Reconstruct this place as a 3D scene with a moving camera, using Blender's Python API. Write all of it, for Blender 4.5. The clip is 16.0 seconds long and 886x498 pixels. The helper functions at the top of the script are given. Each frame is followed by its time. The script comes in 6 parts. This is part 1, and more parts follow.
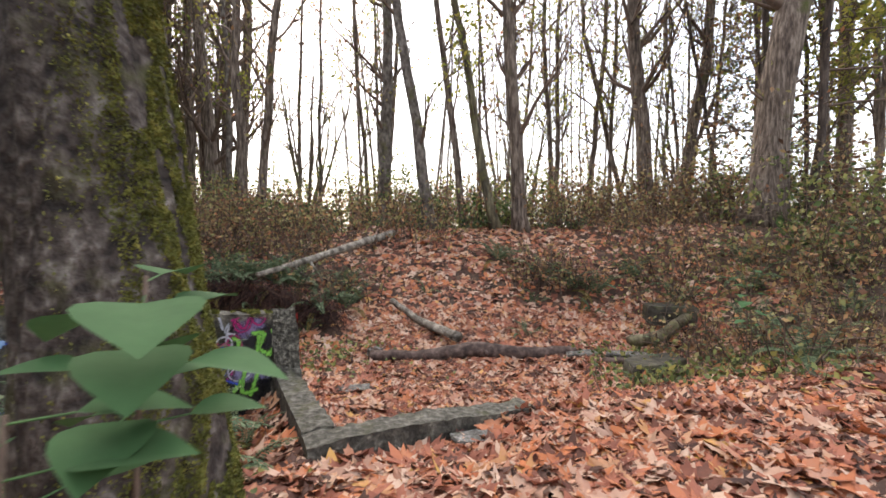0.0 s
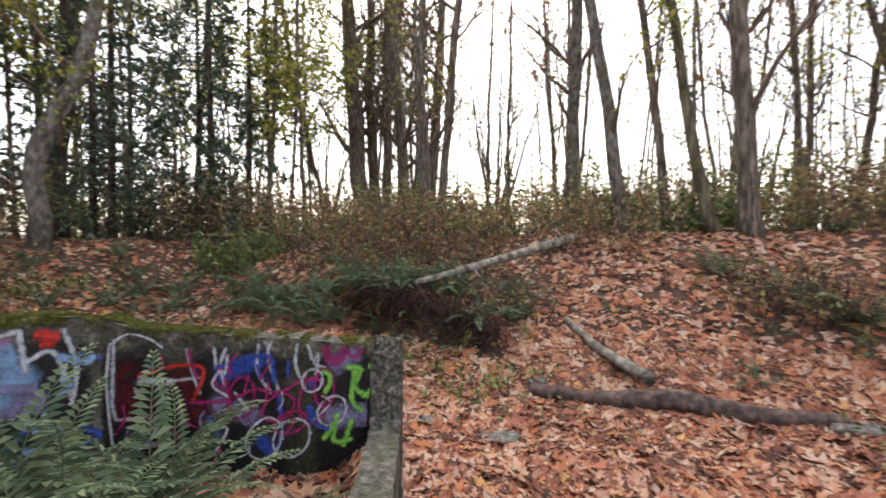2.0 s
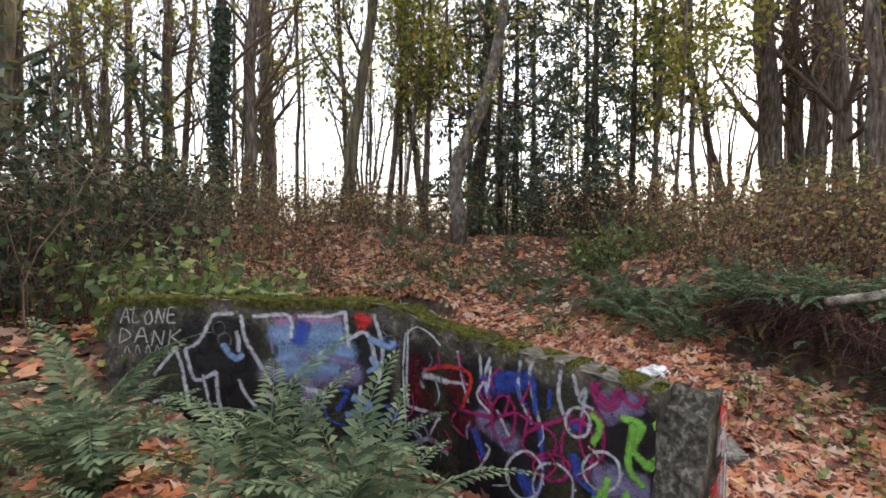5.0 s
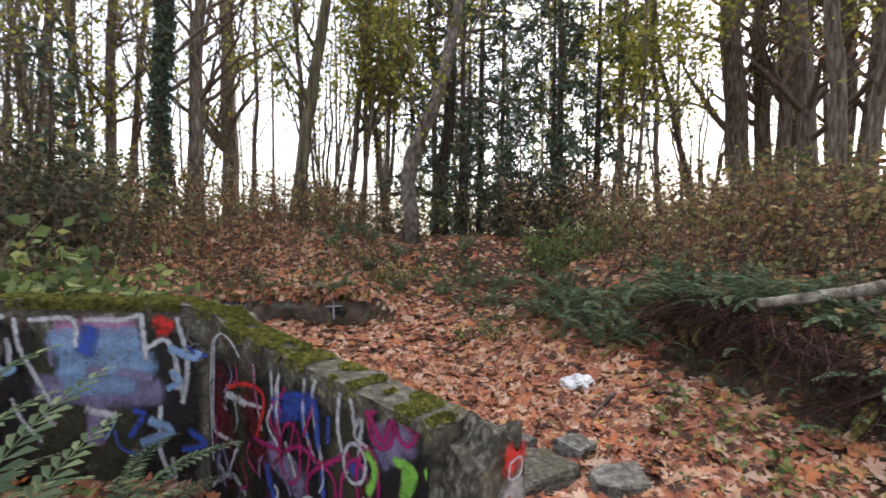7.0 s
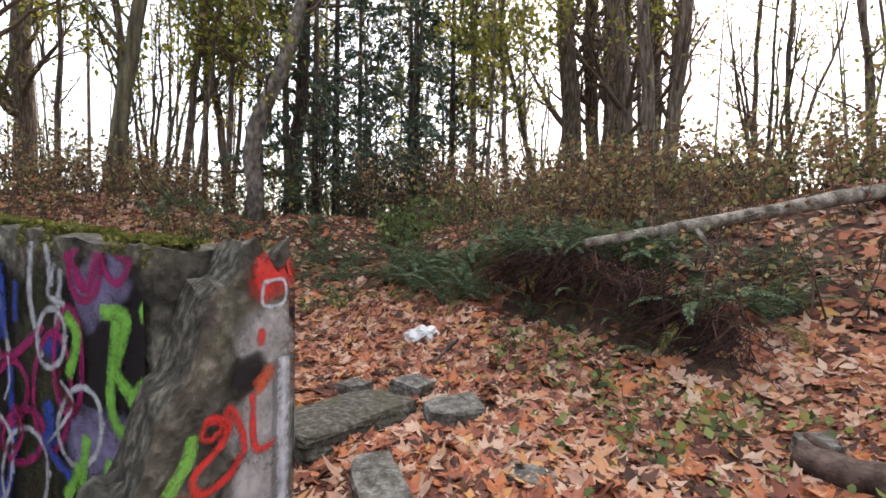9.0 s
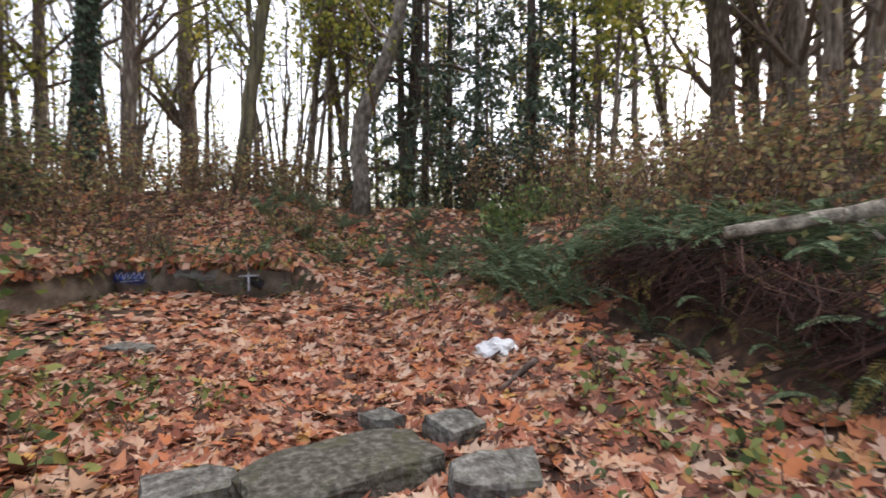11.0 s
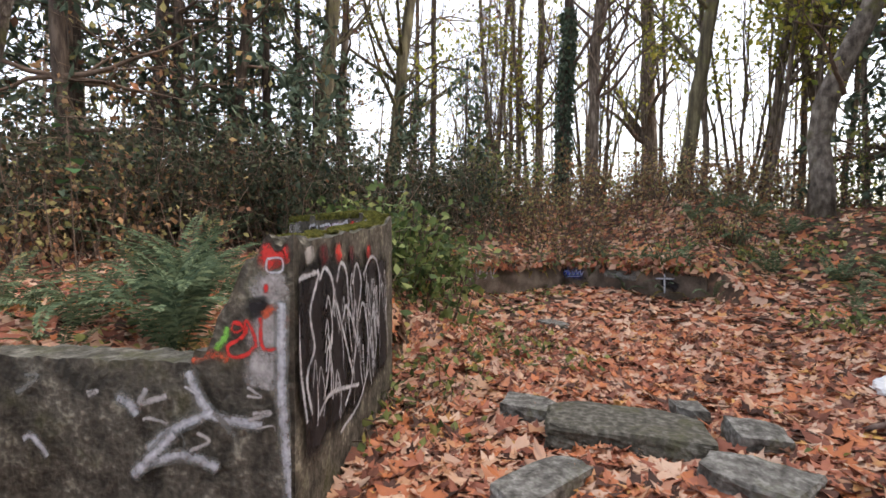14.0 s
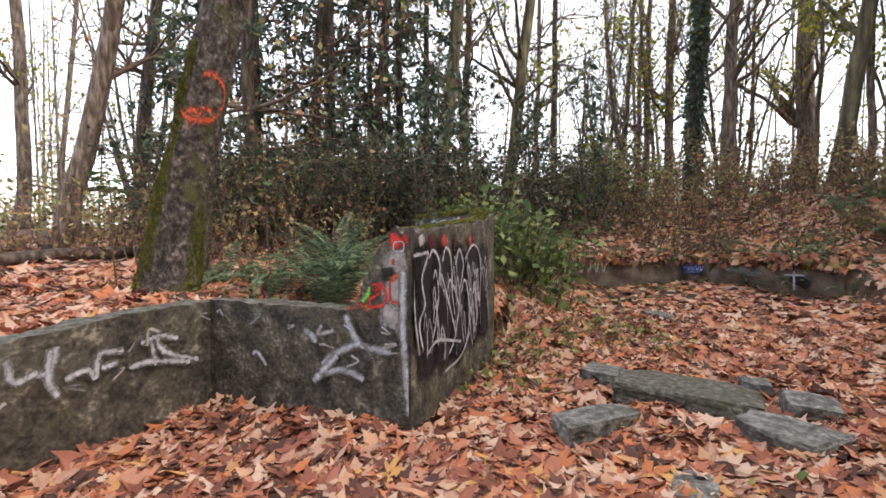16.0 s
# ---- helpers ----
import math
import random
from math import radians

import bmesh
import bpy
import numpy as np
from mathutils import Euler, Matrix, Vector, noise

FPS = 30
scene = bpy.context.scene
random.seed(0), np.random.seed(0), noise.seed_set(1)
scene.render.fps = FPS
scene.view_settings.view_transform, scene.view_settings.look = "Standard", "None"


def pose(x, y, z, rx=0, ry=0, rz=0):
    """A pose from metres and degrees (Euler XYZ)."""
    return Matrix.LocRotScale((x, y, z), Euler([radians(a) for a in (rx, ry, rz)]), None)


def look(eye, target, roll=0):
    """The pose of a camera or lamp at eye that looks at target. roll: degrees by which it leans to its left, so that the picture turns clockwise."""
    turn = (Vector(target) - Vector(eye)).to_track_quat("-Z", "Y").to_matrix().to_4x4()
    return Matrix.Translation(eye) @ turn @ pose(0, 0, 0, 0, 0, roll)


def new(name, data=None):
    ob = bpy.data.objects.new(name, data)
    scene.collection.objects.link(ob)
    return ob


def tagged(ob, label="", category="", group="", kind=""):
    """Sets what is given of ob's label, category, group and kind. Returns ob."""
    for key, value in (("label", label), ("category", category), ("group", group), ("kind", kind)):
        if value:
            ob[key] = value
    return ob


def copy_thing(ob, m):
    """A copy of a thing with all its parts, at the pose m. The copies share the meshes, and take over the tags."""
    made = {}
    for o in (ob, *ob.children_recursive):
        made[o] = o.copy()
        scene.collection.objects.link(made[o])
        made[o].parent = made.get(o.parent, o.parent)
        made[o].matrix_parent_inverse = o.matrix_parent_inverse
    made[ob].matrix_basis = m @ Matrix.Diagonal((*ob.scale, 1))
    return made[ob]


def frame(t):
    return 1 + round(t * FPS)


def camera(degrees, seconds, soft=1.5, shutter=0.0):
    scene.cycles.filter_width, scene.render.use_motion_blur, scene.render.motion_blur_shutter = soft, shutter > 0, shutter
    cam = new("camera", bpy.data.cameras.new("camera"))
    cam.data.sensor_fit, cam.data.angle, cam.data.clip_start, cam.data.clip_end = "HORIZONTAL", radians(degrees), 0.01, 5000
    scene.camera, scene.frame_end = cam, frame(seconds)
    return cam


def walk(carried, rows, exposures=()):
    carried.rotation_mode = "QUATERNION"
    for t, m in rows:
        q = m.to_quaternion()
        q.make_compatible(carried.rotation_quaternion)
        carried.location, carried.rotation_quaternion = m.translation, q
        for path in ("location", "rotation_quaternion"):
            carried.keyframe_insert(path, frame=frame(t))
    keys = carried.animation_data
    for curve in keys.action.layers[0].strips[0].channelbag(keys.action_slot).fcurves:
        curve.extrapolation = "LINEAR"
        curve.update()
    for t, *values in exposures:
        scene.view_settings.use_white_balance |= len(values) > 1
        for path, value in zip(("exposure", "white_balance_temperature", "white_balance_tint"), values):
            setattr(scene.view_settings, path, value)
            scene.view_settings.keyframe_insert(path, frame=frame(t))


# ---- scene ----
cam = camera(86.1, 16.0, soft=1.6, shutter=0.25)
EXPOSURE = 2.44
METRES, EYE, TILT, LEAN, TURN = 8.0, 1.5, -1.9, 0.0, 0.0
ROWS = [
    (0.0, 0.0, 0.0, 0.0, -0.0, 0.0, 0.0),
    (0.5, 0.0108, 0.0488, 0.0024, -0.13, 0.04, -0.13),
    (1.0, 0.0158, 0.0995, 0.0069, 0.41, 0.07, -0.21),
    (1.5, 0.0225, 0.142, 0.0112, 10.67, 0.16, -0.43),
    (2.0, 0.0285, 0.1729, 0.0093, 23.68, 0.15, -0.97),
    (2.5, 0.0318, 0.1973, 0.0096, 36.84, -0.07, -1.47),
    (3.0, 0.0415, 0.2118, 0.0096, 50.56, -0.27, -1.79),
    (3.5, 0.0507, 0.2216, 0.0122, 61.21, -0.84, -2.11),
    (4.0, 0.043, 0.239, 0.0121, 65.99, -1.32, -2.2),
    (6.5, -0.0043, 0.4214, 0.0105, 71.26, -1.27, -1.83),
    (7.0, -0.0088, 0.4454, 0.0054, 68.6, -1.04, -2.25),
    (7.5, -0.0127, 0.4586, -0.009, 58.31, -0.44, -2.3),
    (8.0, -0.015, 0.4691, -0.0448, 51.91, -0.07, -2.28),
    (10.5, -0.0814, 0.5801, -0.0707, 57.94, -1.06, -1.85),
    (11.0, -0.1021, 0.62, -0.0674, 68.15, -1.34, -2.07),
    (11.5, -0.1206, 0.6471, -0.0666, 78.69, -1.58, -2.33),
    (12.0, -0.1126, 0.6614, -0.0616, 92.0, -1.72, -2.43),
    (12.5, -0.0838, 0.6726, -0.0602, 106.78, -2.06, -2.45),
    (13.0, -0.0541, 0.686, -0.0624, 115.79, -2.62, -2.18),
    (13.5, -0.032, 0.7053, -0.0619, 118.45, -2.56, -1.97),
    (14.0, -0.009, 0.7365, -0.0599, 121.6, -2.68, -1.71),
    (14.5, 0.0077, 0.7615, -0.0595, 123.52, -2.94, -1.6),
    (15.0, 0.0281, 0.7786, -0.0595, 129.37, -2.99, -1.73),
    (15.5, 0.0478, 0.7999, -0.062, 133.16, -3.15, -1.46),
    (16.0, 0.0524, 0.8241, -0.062, 136.94, -3.35, -1.16),
]
walk(cam, [(t, pose(0, 0, EYE, TILT, LEAN, TURN) @ pose(METRES * x, METRES * y, METRES * z, 90 + pitch, roll, yaw)) for t, x, y, z, yaw, pitch, roll in ROWS],
     exposures=[(0.0, EXPOSURE, 7100, 12), (16.0, EXPOSURE, 7100, 12)])

# ---- world and sun: overcast autumn afternoon ----
world = bpy.data.worlds.new("overcast_sky")
scene.world = world
world.use_nodes = True
wn = world.node_tree.nodes
sky = wn.new("ShaderNodeTexSky")
sky.sky_type, sky.sun_disc = "NISHITA", False
sky.sun_elevation, sky.sun_rotation = radians(46), radians(-25)
sky.air_density, sky.dust_density, sky.ozone_density = 1.0, 2.5, 1.0
# thin even cloud over the sky: most of the blue is gone
cloud = wn.new("ShaderNodeMix")
cloud.data_type = "RGBA"
cloud.inputs[0].default_value = 0.62
cloud.inputs[7].default_value = (2.8, 2.9, 3.1, 1)
wn["Background"].inputs[1].default_value = 0.15
world.node_tree.links.new(sky.outputs[0], cloud.inputs[6])
world.node_tree.links.new(cloud.outputs[2], wn["Background"].inputs[0])
sun = new("sun", bpy.data.lights.new("sun", "SUN"))
sun.data.energy, sun.data.angle, sun.data.color = 0.5, radians(70), (1.0, 0.93, 0.84)
sun.matrix_world = look((-12, 26, 30), (0, 0, 0))


# ---- materials ----
def mat(name, stops, scale=6.0, rough=0.85, bump=0.3, bump_scale=40.0, detail=6.0, island=0.0, stretch=(1, 1, 1), fine=0.25,
        patch=None, spec=0.3, translucent=0.0, object_random=0.0):
    """Mottled material: colour ramp over noise, a finer second noise, optional patches of a second colour, and bump."""
    m = bpy.data.materials.new(name)
    m.use_nodes = True
    n, l = m.node_tree.nodes, m.node_tree.links
    bsdf = n["Principled BSDF"]
    bsdf.inputs["Roughness"].default_value = rough
    bsdf.inputs["Specular IOR Level"].default_value = spec
    co = n.new("ShaderNodeTexCoord")
    mp = n.new("ShaderNodeMapping")
    mp.inputs["Scale"].default_value = stretch
    l.new(co.outputs["Object"], mp.inputs["Vector"])
    a = n.new("ShaderNodeTexNoise")
    a.inputs["Scale"].default_value, a.inputs["Detail"].default_value = scale, detail
    b = n.new("ShaderNodeTexNoise")
    b.inputs["Scale"].default_value, b.inputs["Detail"].default_value = bump_scale, 4.0
    for t in (a, b):
        l.new(mp.outputs[0], t.inputs["Vector"])
    fac = a.outputs["Fac"]
    mix = n.new("ShaderNodeMath")
    mix.operation = "MULTIPLY_ADD"
    l.new(b.outputs["Fac"], mix.inputs[0])
    mix.inputs[1].default_value = fine
    sub = n.new("ShaderNodeMath")
    sub.operation = "SUBTRACT"
    l.new(fac, sub.inputs[0])
    sub.inputs[1].default_value = fine * 0.5
    l.new(sub.outputs[0], mix.inputs[2])
    fac = mix.outputs[0]
    if island or object_random:
        src = n.new("ShaderNodeNewGeometry").outputs["Random Per Island"] if island else n.new("ShaderNodeObjectInfo").outputs["Random"]
        w = island or object_random
        k = n.new("ShaderNodeMath")
        k.operation = "MULTIPLY_ADD"
        l.new(src, k.inputs[0])
        k.inputs[1].default_value = w
        j = n.new("ShaderNodeMath")
        j.operation = "MULTIPLY"
        l.new(fac, j.inputs[0])
        j.inputs[1].default_value = 1 - w
        l.new(j.outputs[0], k.inputs[2])
        fac = k.outputs[0]
    ramp = n.new("ShaderNodeValToRGB")
    e = ramp.color_ramp.elements
    while len(e) < len(stops):
        e.new(0.5)
    for s, (p, c) in zip(e, stops):
        s.position, s.color = p, (*c, 1)
    l.new(fac, ramp.inputs[0])
    colour = ramp.outputs[0]
    if patch:
        pc, pscale, lo, hi = patch
        pn = n.new("ShaderNodeTexNoise")
        pn.inputs["Scale"].default_value, pn.inputs["Detail"].default_value, pn.inputs["Roughness"].default_value = pscale, 8.0, 0.65
        l.new(co.outputs["Object"], pn.inputs["Vector"])
        pr = n.new("ShaderNodeMapRange")
        pr.inputs["From Min"].default_value, pr.inputs["From Max"].default_value = lo, hi
        l.new(pn.outputs["Fac"], pr.inputs["Value"])
        px = n.new("ShaderNodeMix")
        px.data_type = "RGBA"
        l.new(pr.outputs[0], px.inputs[0])
        l.new(colour, px.inputs[6])
        px.inputs[7].default_value = (*pc, 1)
        colour = px.outputs[2]
    l.new(colour, bsdf.inputs["Base Color"])
    if translucent:
        tr = n.new("ShaderNodeBsdfTranslucent")
        l.new(colour, tr.inputs[0])
        ms = n.new("ShaderNodeMixShader")
        ms.inputs[0].default_value = translucent
        l.new(bsdf.outputs[0], ms.inputs[1])
        l.new(tr.outputs[0], ms.inputs[2])
        l.new(ms.outputs[0], n["Material Output"].inputs[0])
    if bump:
        bp = n.new("ShaderNodeBump")
        bp.inputs["Strength"].default_value, bp.inputs["Distance"].default_value = bump, 0.02
        l.new(mix.outputs[0], bp.inputs["Height"])
        l.new(bp.outputs[0], bsdf.inputs["Normal"])
    return m


M_SOIL = mat("leaf_mould_soil", [(0.3, (0.022, 0.014, 0.01)), (0.5, (0.06, 0.036, 0.024)), (0.7, (0.13, 0.07, 0.045))], scale=9, bump=0.8, bump_scale=60)
LEAF_TONES = [(0.0, (0.028, 0.016, 0.012)), (0.16, (0.085, 0.036, 0.025)), (0.3, (0.22, 0.075, 0.047)), (0.44, (0.35, 0.13, 0.08)), (0.55, (0.44, 0.145, 0.055)), (0.66, (0.37, 0.2, 0.14)),
              (0.8, (0.52, 0.37, 0.28)), (0.92, (0.44, 0.21, 0.1)), (1.0, (0.56, 0.37, 0.06))]
M_LEAF = mat("fallen_maple_leaf", LEAF_TONES, scale=26, island=0.9, bump=0.3, bump_scale=90, translucent=0.15, rough=0.7)
M_LEAF_ONE = mat("single_fallen_leaf", LEAF_TONES, scale=26, object_random=0.9, bump=0.3, bump_scale=90, translucent=0.15, rough=0.7)
M_CONC = mat("weathered_concrete", [(0.3, (0.026, 0.023, 0.018)), (0.48, (0.068, 0.06, 0.048)), (0.6, (0.1, 0.09, 0.073)), (0.76, (0.27, 0.25, 0.2))], scale=8.0, bump=0.9, bump_scale=34, detail=12, fine=0.7,
             patch=((0.05, 0.047, 0.022), 4.0, 0.56, 0.7))
M_CONC_TOP = mat("lichened_broken_concrete", [(0.3, (0.03, 0.028, 0.022)), (0.5, (0.07, 0.066, 0.053)), (0.76, (0.19, 0.18, 0.155))], scale=22, bump=1.0, bump_scale=60,
                 patch=((0.06, 0.06, 0.03), 5.0, 0.54, 0.7))
M_OLDWALL = mat("dark_damp_concrete", [(0.3, (0.04, 0.03, 0.023)), (0.5, (0.105, 0.08, 0.063)), (0.72, (0.22, 0.18, 0.145))], scale=3, bump=0.8, bump_scale=40, patch=((0.05, 0.036, 0.02), 2.0, 0.52, 0.66))
M_AGG = mat("broken_concrete_aggregate", [(0.3, (0.02, 0.018, 0.014)), (0.5, (0.062, 0.056, 0.044)), (0.76, (0.24, 0.22, 0.18))], scale=32, bump=1.0, bump_scale=50)
M_SLAB = mat("grey_concrete_rubble", [(0.3, (0.045, 0.043, 0.038)), (0.5, (0.11, 0.106, 0.096)), (0.76, (0.26, 0.255, 0.24))], scale=14, bump=0.9, bump_scale=45, fine=0.6,
             patch=((0.085, 0.085, 0.05), 5.0, 0.56, 0.7))
M_MOSS = mat("yellow_green_moss", [(0.3, (0.05, 0.055, 0.012)), (0.55, (0.14, 0.14, 0.028)), (0.75, (0.27, 0.24, 0.06))], scale=25, bump=1.0, bump_scale=150)
BARK_S = (1, 1, 0.18)
M_BARK = mat("grey_brown_bark", [(0.32, (0.04, 0.028, 0.022)), (0.5, (0.12, 0.09, 0.07)), (0.7, (0.26, 0.21, 0.17))], scale=16, stretch=BARK_S, bump=1.0, bump_scale=60,
             patch=((0.07, 0.075, 0.02), 1.2, 0.58, 0.7))
M_BARK_GREY = mat("pale_grey_alder_bark", [(0.32, (0.045, 0.036, 0.03)), (0.5, (0.12, 0.1, 0.085)), (0.72, (0.25, 0.22, 0.19))], scale=9, stretch=(1, 1, 0.6), bump=0.8, bump_scale=50,
                  patch=((0.1, 0.1, 0.03), 2.0, 0.55, 0.7))
M_BARK_MOSS = mat("mossy_bark", [(0.32, (0.04, 0.032, 0.022)), (0.5, (0.1, 0.084, 0.052)), (0.7, (0.21, 0.185, 0.11))], scale=8, stretch=BARK_S, bump=1.0, bump_scale=60,
                  patch=((0.12, 0.12, 0.035), 1.5, 0.54, 0.68))
M_BARK_DARK = mat("dark_fir_bark", [(0.32, (0.02, 0.015, 0.012)), (0.5, (0.06, 0.043, 0.034)), (0.7, (0.13, 0.1, 0.08))], scale=14, stretch=BARK_S, bump=1.0, bump_scale=60)
M_TWIG = mat("dry_brown_twig", [(0.3, (0.05, 0.034, 0.026)), (0.6, (0.15, 0.105, 0.08)), (0.8, (0.27, 0.2, 0.155))], scale=12, bump=0.3, island=0.5)
M_LOG = mat("weathered_pale_log", [(0.3, (0.06, 0.05, 0.04)), (0.5, (0.19, 0.165, 0.135)), (0.7, (0.38, 0.345, 0.29))], scale=8, bump=1.0, bump_scale=60, fine=0.5, patch=((0.05, 0.04, 0.03), 6.0, 0.55, 0.65))
M_WETLOG = mat("dark_rotting_branch", [(0.3, (0.022, 0.015, 0.012)), (0.5, (0.07, 0.046, 0.038)), (0.72, (0.17, 0.12, 0.1))], scale=10, bump=0.9, bump_scale=60)
M_FERN = mat("sword_fern_green", [(0.2, (0.036, 0.062, 0.038)), (0.45, (0.09, 0.13, 0.075)), (0.78, (0.21, 0.26, 0.15))], scale=3, island=0.5, bump=0, translucent=0.3, rough=0.8, spec=0.1)
M_FERN_OLD = mat("yellowing_fern", [(0.2, (0.07, 0.06, 0.02)), (0.5, (0.16, 0.13, 0.04)), (0.8, (0.25, 0.17, 0.06))], scale=3, island=0.5, bump=0, translucent=0.25)
M_GREEN = mat("green_undergrowth_leaf", [(0.1, (0.045, 0.07, 0.025)), (0.45, (0.13, 0.165, 0.055)), (0.75, (0.26, 0.28, 0.09)), (1.0, (0.4, 0.32, 0.1))], scale=3, island=0.85, bump=0, translucent=0.35, rough=0.65)
M_BROWNLEAF = mat("dry_brown_shrub_leaf", [(0.05, (0.06, 0.035, 0.024)), (0.25, (0.19, 0.1, 0.06)), (0.45, (0.31, 0.19, 0.1)), (0.6, (0.19, 0.2, 0.075)), (0.8, (0.36, 0.3, 0.14)), (1.0, (0.48, 0.15, 0.08))], scale=3, island=0.9, bump=0,
                  translucent=0.3)
M_SHRUB = mat("fresh_green_shrub_leaf", [(0.1, (0.035, 0.06, 0.022)), (0.45, (0.095, 0.145, 0.048)), (0.8, (0.19, 0.24, 0.08)), (1.0, (0.34, 0.3, 0.09))], scale=3, island=0.85, bump=0, translucent=0.3, rough=0.6)
M_ROOT = mat("dark_red_brown_root", [(0.3, (0.016, 0.008, 0.007)), (0.55, (0.05, 0.022, 0.018)), (0.8, (0.12, 0.06, 0.045))], scale=9, bump=0.3, island=0.6)
M_YELLOW = mat("yellow_green_tree_leaf", [(0.1, (0.1, 0.13, 0.03)), (0.5, (0.26, 0.27, 0.05)), (0.9, (0.42, 0.36, 0.08))], scale=3, island=0.85, bump=0, translucent=0.45)
M_NEEDLE = mat("dark_fir_needles", [(0.1, (0.026, 0.045, 0.032)), (0.5, (0.065, 0.095, 0.065)), (0.9, (0.13, 0.16, 0.1))], scale=2, island=0.7, bump=0, translucent=0.15)
M_DARKLEAF = mat("dark_evergreen_leaf", [(0.1, (0.018, 0.026, 0.016)), (0.5, (0.045, 0.056, 0.032)), (0.8, (0.08, 0.085, 0.045)), (1.0, (0.2, 0.08, 0.045))], scale=2, island=0.85, bump=0, translucent=0.15)
M_BOULDER = mat("dark_mossy_stone", [(0.3, (0.02, 0.018, 0.014)), (0.5, (0.05, 0.045, 0.034)), (0.72, (0.11, 0.1, 0.07))], scale=8, bump=1.0, bump_scale=40, patch=((0.07, 0.075, 0.03), 5.0, 0.52, 0.66))
M_BROAD = mat("broad_green_leaf", [(0.2, (0.03, 0.08, 0.03)), (0.5, (0.07, 0.15, 0.06)), (0.8, (0.15, 0.24, 0.08))], scale=5, island=0.6, bump=0.1, translucent=0.2, rough=0.7, spec=0.15)


# ---- mesh helpers ----
class Build:
    """Gathers vertices and faces of one mesh."""

    def __init__(self):
        self.v, self.f, self.n = [], [], 0

    def add(self, verts, faces):
        self.v.append(np.asarray(verts, float))
        self.f += [tuple(int(i) + self.n for i in f) for f in faces]
        self.n += len(verts)

    def tube(self, path, radii, sides=6, wob=0.0, seed=0, cap=True):
        path = np.asarray(path, float)
        k = len(path)
        tan = np.gradient(path, axis=0)
        tan /= np.linalg.norm(tan, axis=1)[:, None] + 1e-9
        ref = np.array([0.0, 0.0, 1.0]) if abs(tan[0][2]) < 0.8 else np.array([1.0, 0.0, 0.0])
        s = np.cross(tan, ref)
        s /= np.linalg.norm(s, axis=1)[:, None] + 1e-9
        u = np.cross(s, tan)
        ang = np.arange(sides) * 2 * math.pi / sides
        rad = np.asarray(radii, float)[:, None] * np.ones((k, sides))
        if wob:
            rr = np.random.RandomState(seed)
            ph = rr.rand(6) * 6.28
            rad = rad * (1 + wob * (np.sin(3 * ang[None] + ph[0] + np.arange(k)[:, None] * 0.4) * 0.5 + np.sin(5 * ang[None] + ph[1] - np.arange(k)[:, None] * 0.7) * 0.35
                                    + (rr.rand(k, sides) - 0.5) * 0.7))
        v = path[:, None] + rad[..., None] * (np.cos(ang)[None, :, None] * s[:, None] + np.sin(ang)[None, :, None] * u[:, None])
        f = [(i * sides + j, i * sides + (j + 1) % sides, (i + 1) * sides + (j + 1) % sides, (i + 1) * sides + j) for i in range(k - 1) for j in range(sides)]
        if cap:
            f += [tuple(range(sides))[::-1], tuple(range((k - 1) * sides, k * sides))]
        self.add(v.reshape(-1, 3), f)

    def mesh(self, name, material, smooth=True):
        me = bpy.data.meshes.new(name)
        me.from_pydata(np.concatenate(self.v).tolist() if self.v else [], [], self.f)
        me.materials.append(material)
        if smooth:
            me.polygons.foreach_set("use_smooth", [True] * len(me.polygons))
        me.update()
        return me


def tri_mesh(name, v, f, material):
    """A mesh from arrays of vertices and triangles."""
    me = bpy.data.meshes.new(name)
    me.vertices.add(len(v))
    me.vertices.foreach_set("co", np.ascontiguousarray(v, dtype=np.float32).ravel())
    me.loops.add(len(f) * 3)
    me.loops.foreach_set("vertex_index", np.ascontiguousarray(f, dtype=np.int32).ravel())
    me.polygons.add(len(f))
    me.polygons.foreach_set("loop_start", np.arange(0, len(f) * 3, 3, dtype=np.int32))
    me.materials.append(material)
    me.update(calc_edges=True)
    return me


def thing(name, at, label, category, group="", kind=""):
    ob = new(name)
    ob.location = at
    ob.empty_display_size = 0.1
    return tagged(ob, label, category, group, kind)


def child(name, mesh, parent, label=""):
    ob = new(name, mesh)
    ob.parent = parent
    return tagged(ob, label) if label else ob


# ---- ground ----
AX, BX, CORNER = np.array((0.898, 0.441)), np.array((-0.441, 0.898)), np.array((-0.68, 2.92))


def plan(a, b):
    """World x, y of a point a along the low wall and b across it, from the wall's inner corner."""
    p = CORNER + a * AX + b * BX
    return float(p[0]), float(p[1])


def step(lo, hi, v):
    t = np.clip((np.asarray(v, float) - lo) / (hi - lo), 0, 1)
    return t * t * (3 - 2 * t)


def lumps(x, y):
    return (0.05 * np.sin(1.7 * x + 0.6 * y) * np.sin(1.3 * y - 0.5 * x + 1) + 0.03 * np.sin(4.1 * x - 2.2 * y + 2) * np.sin(3.7 * y + 1.1 * x)
            + 0.012 * np.sin(11 * x + 5 * y) * np.sin(9 * y - 6 * x))


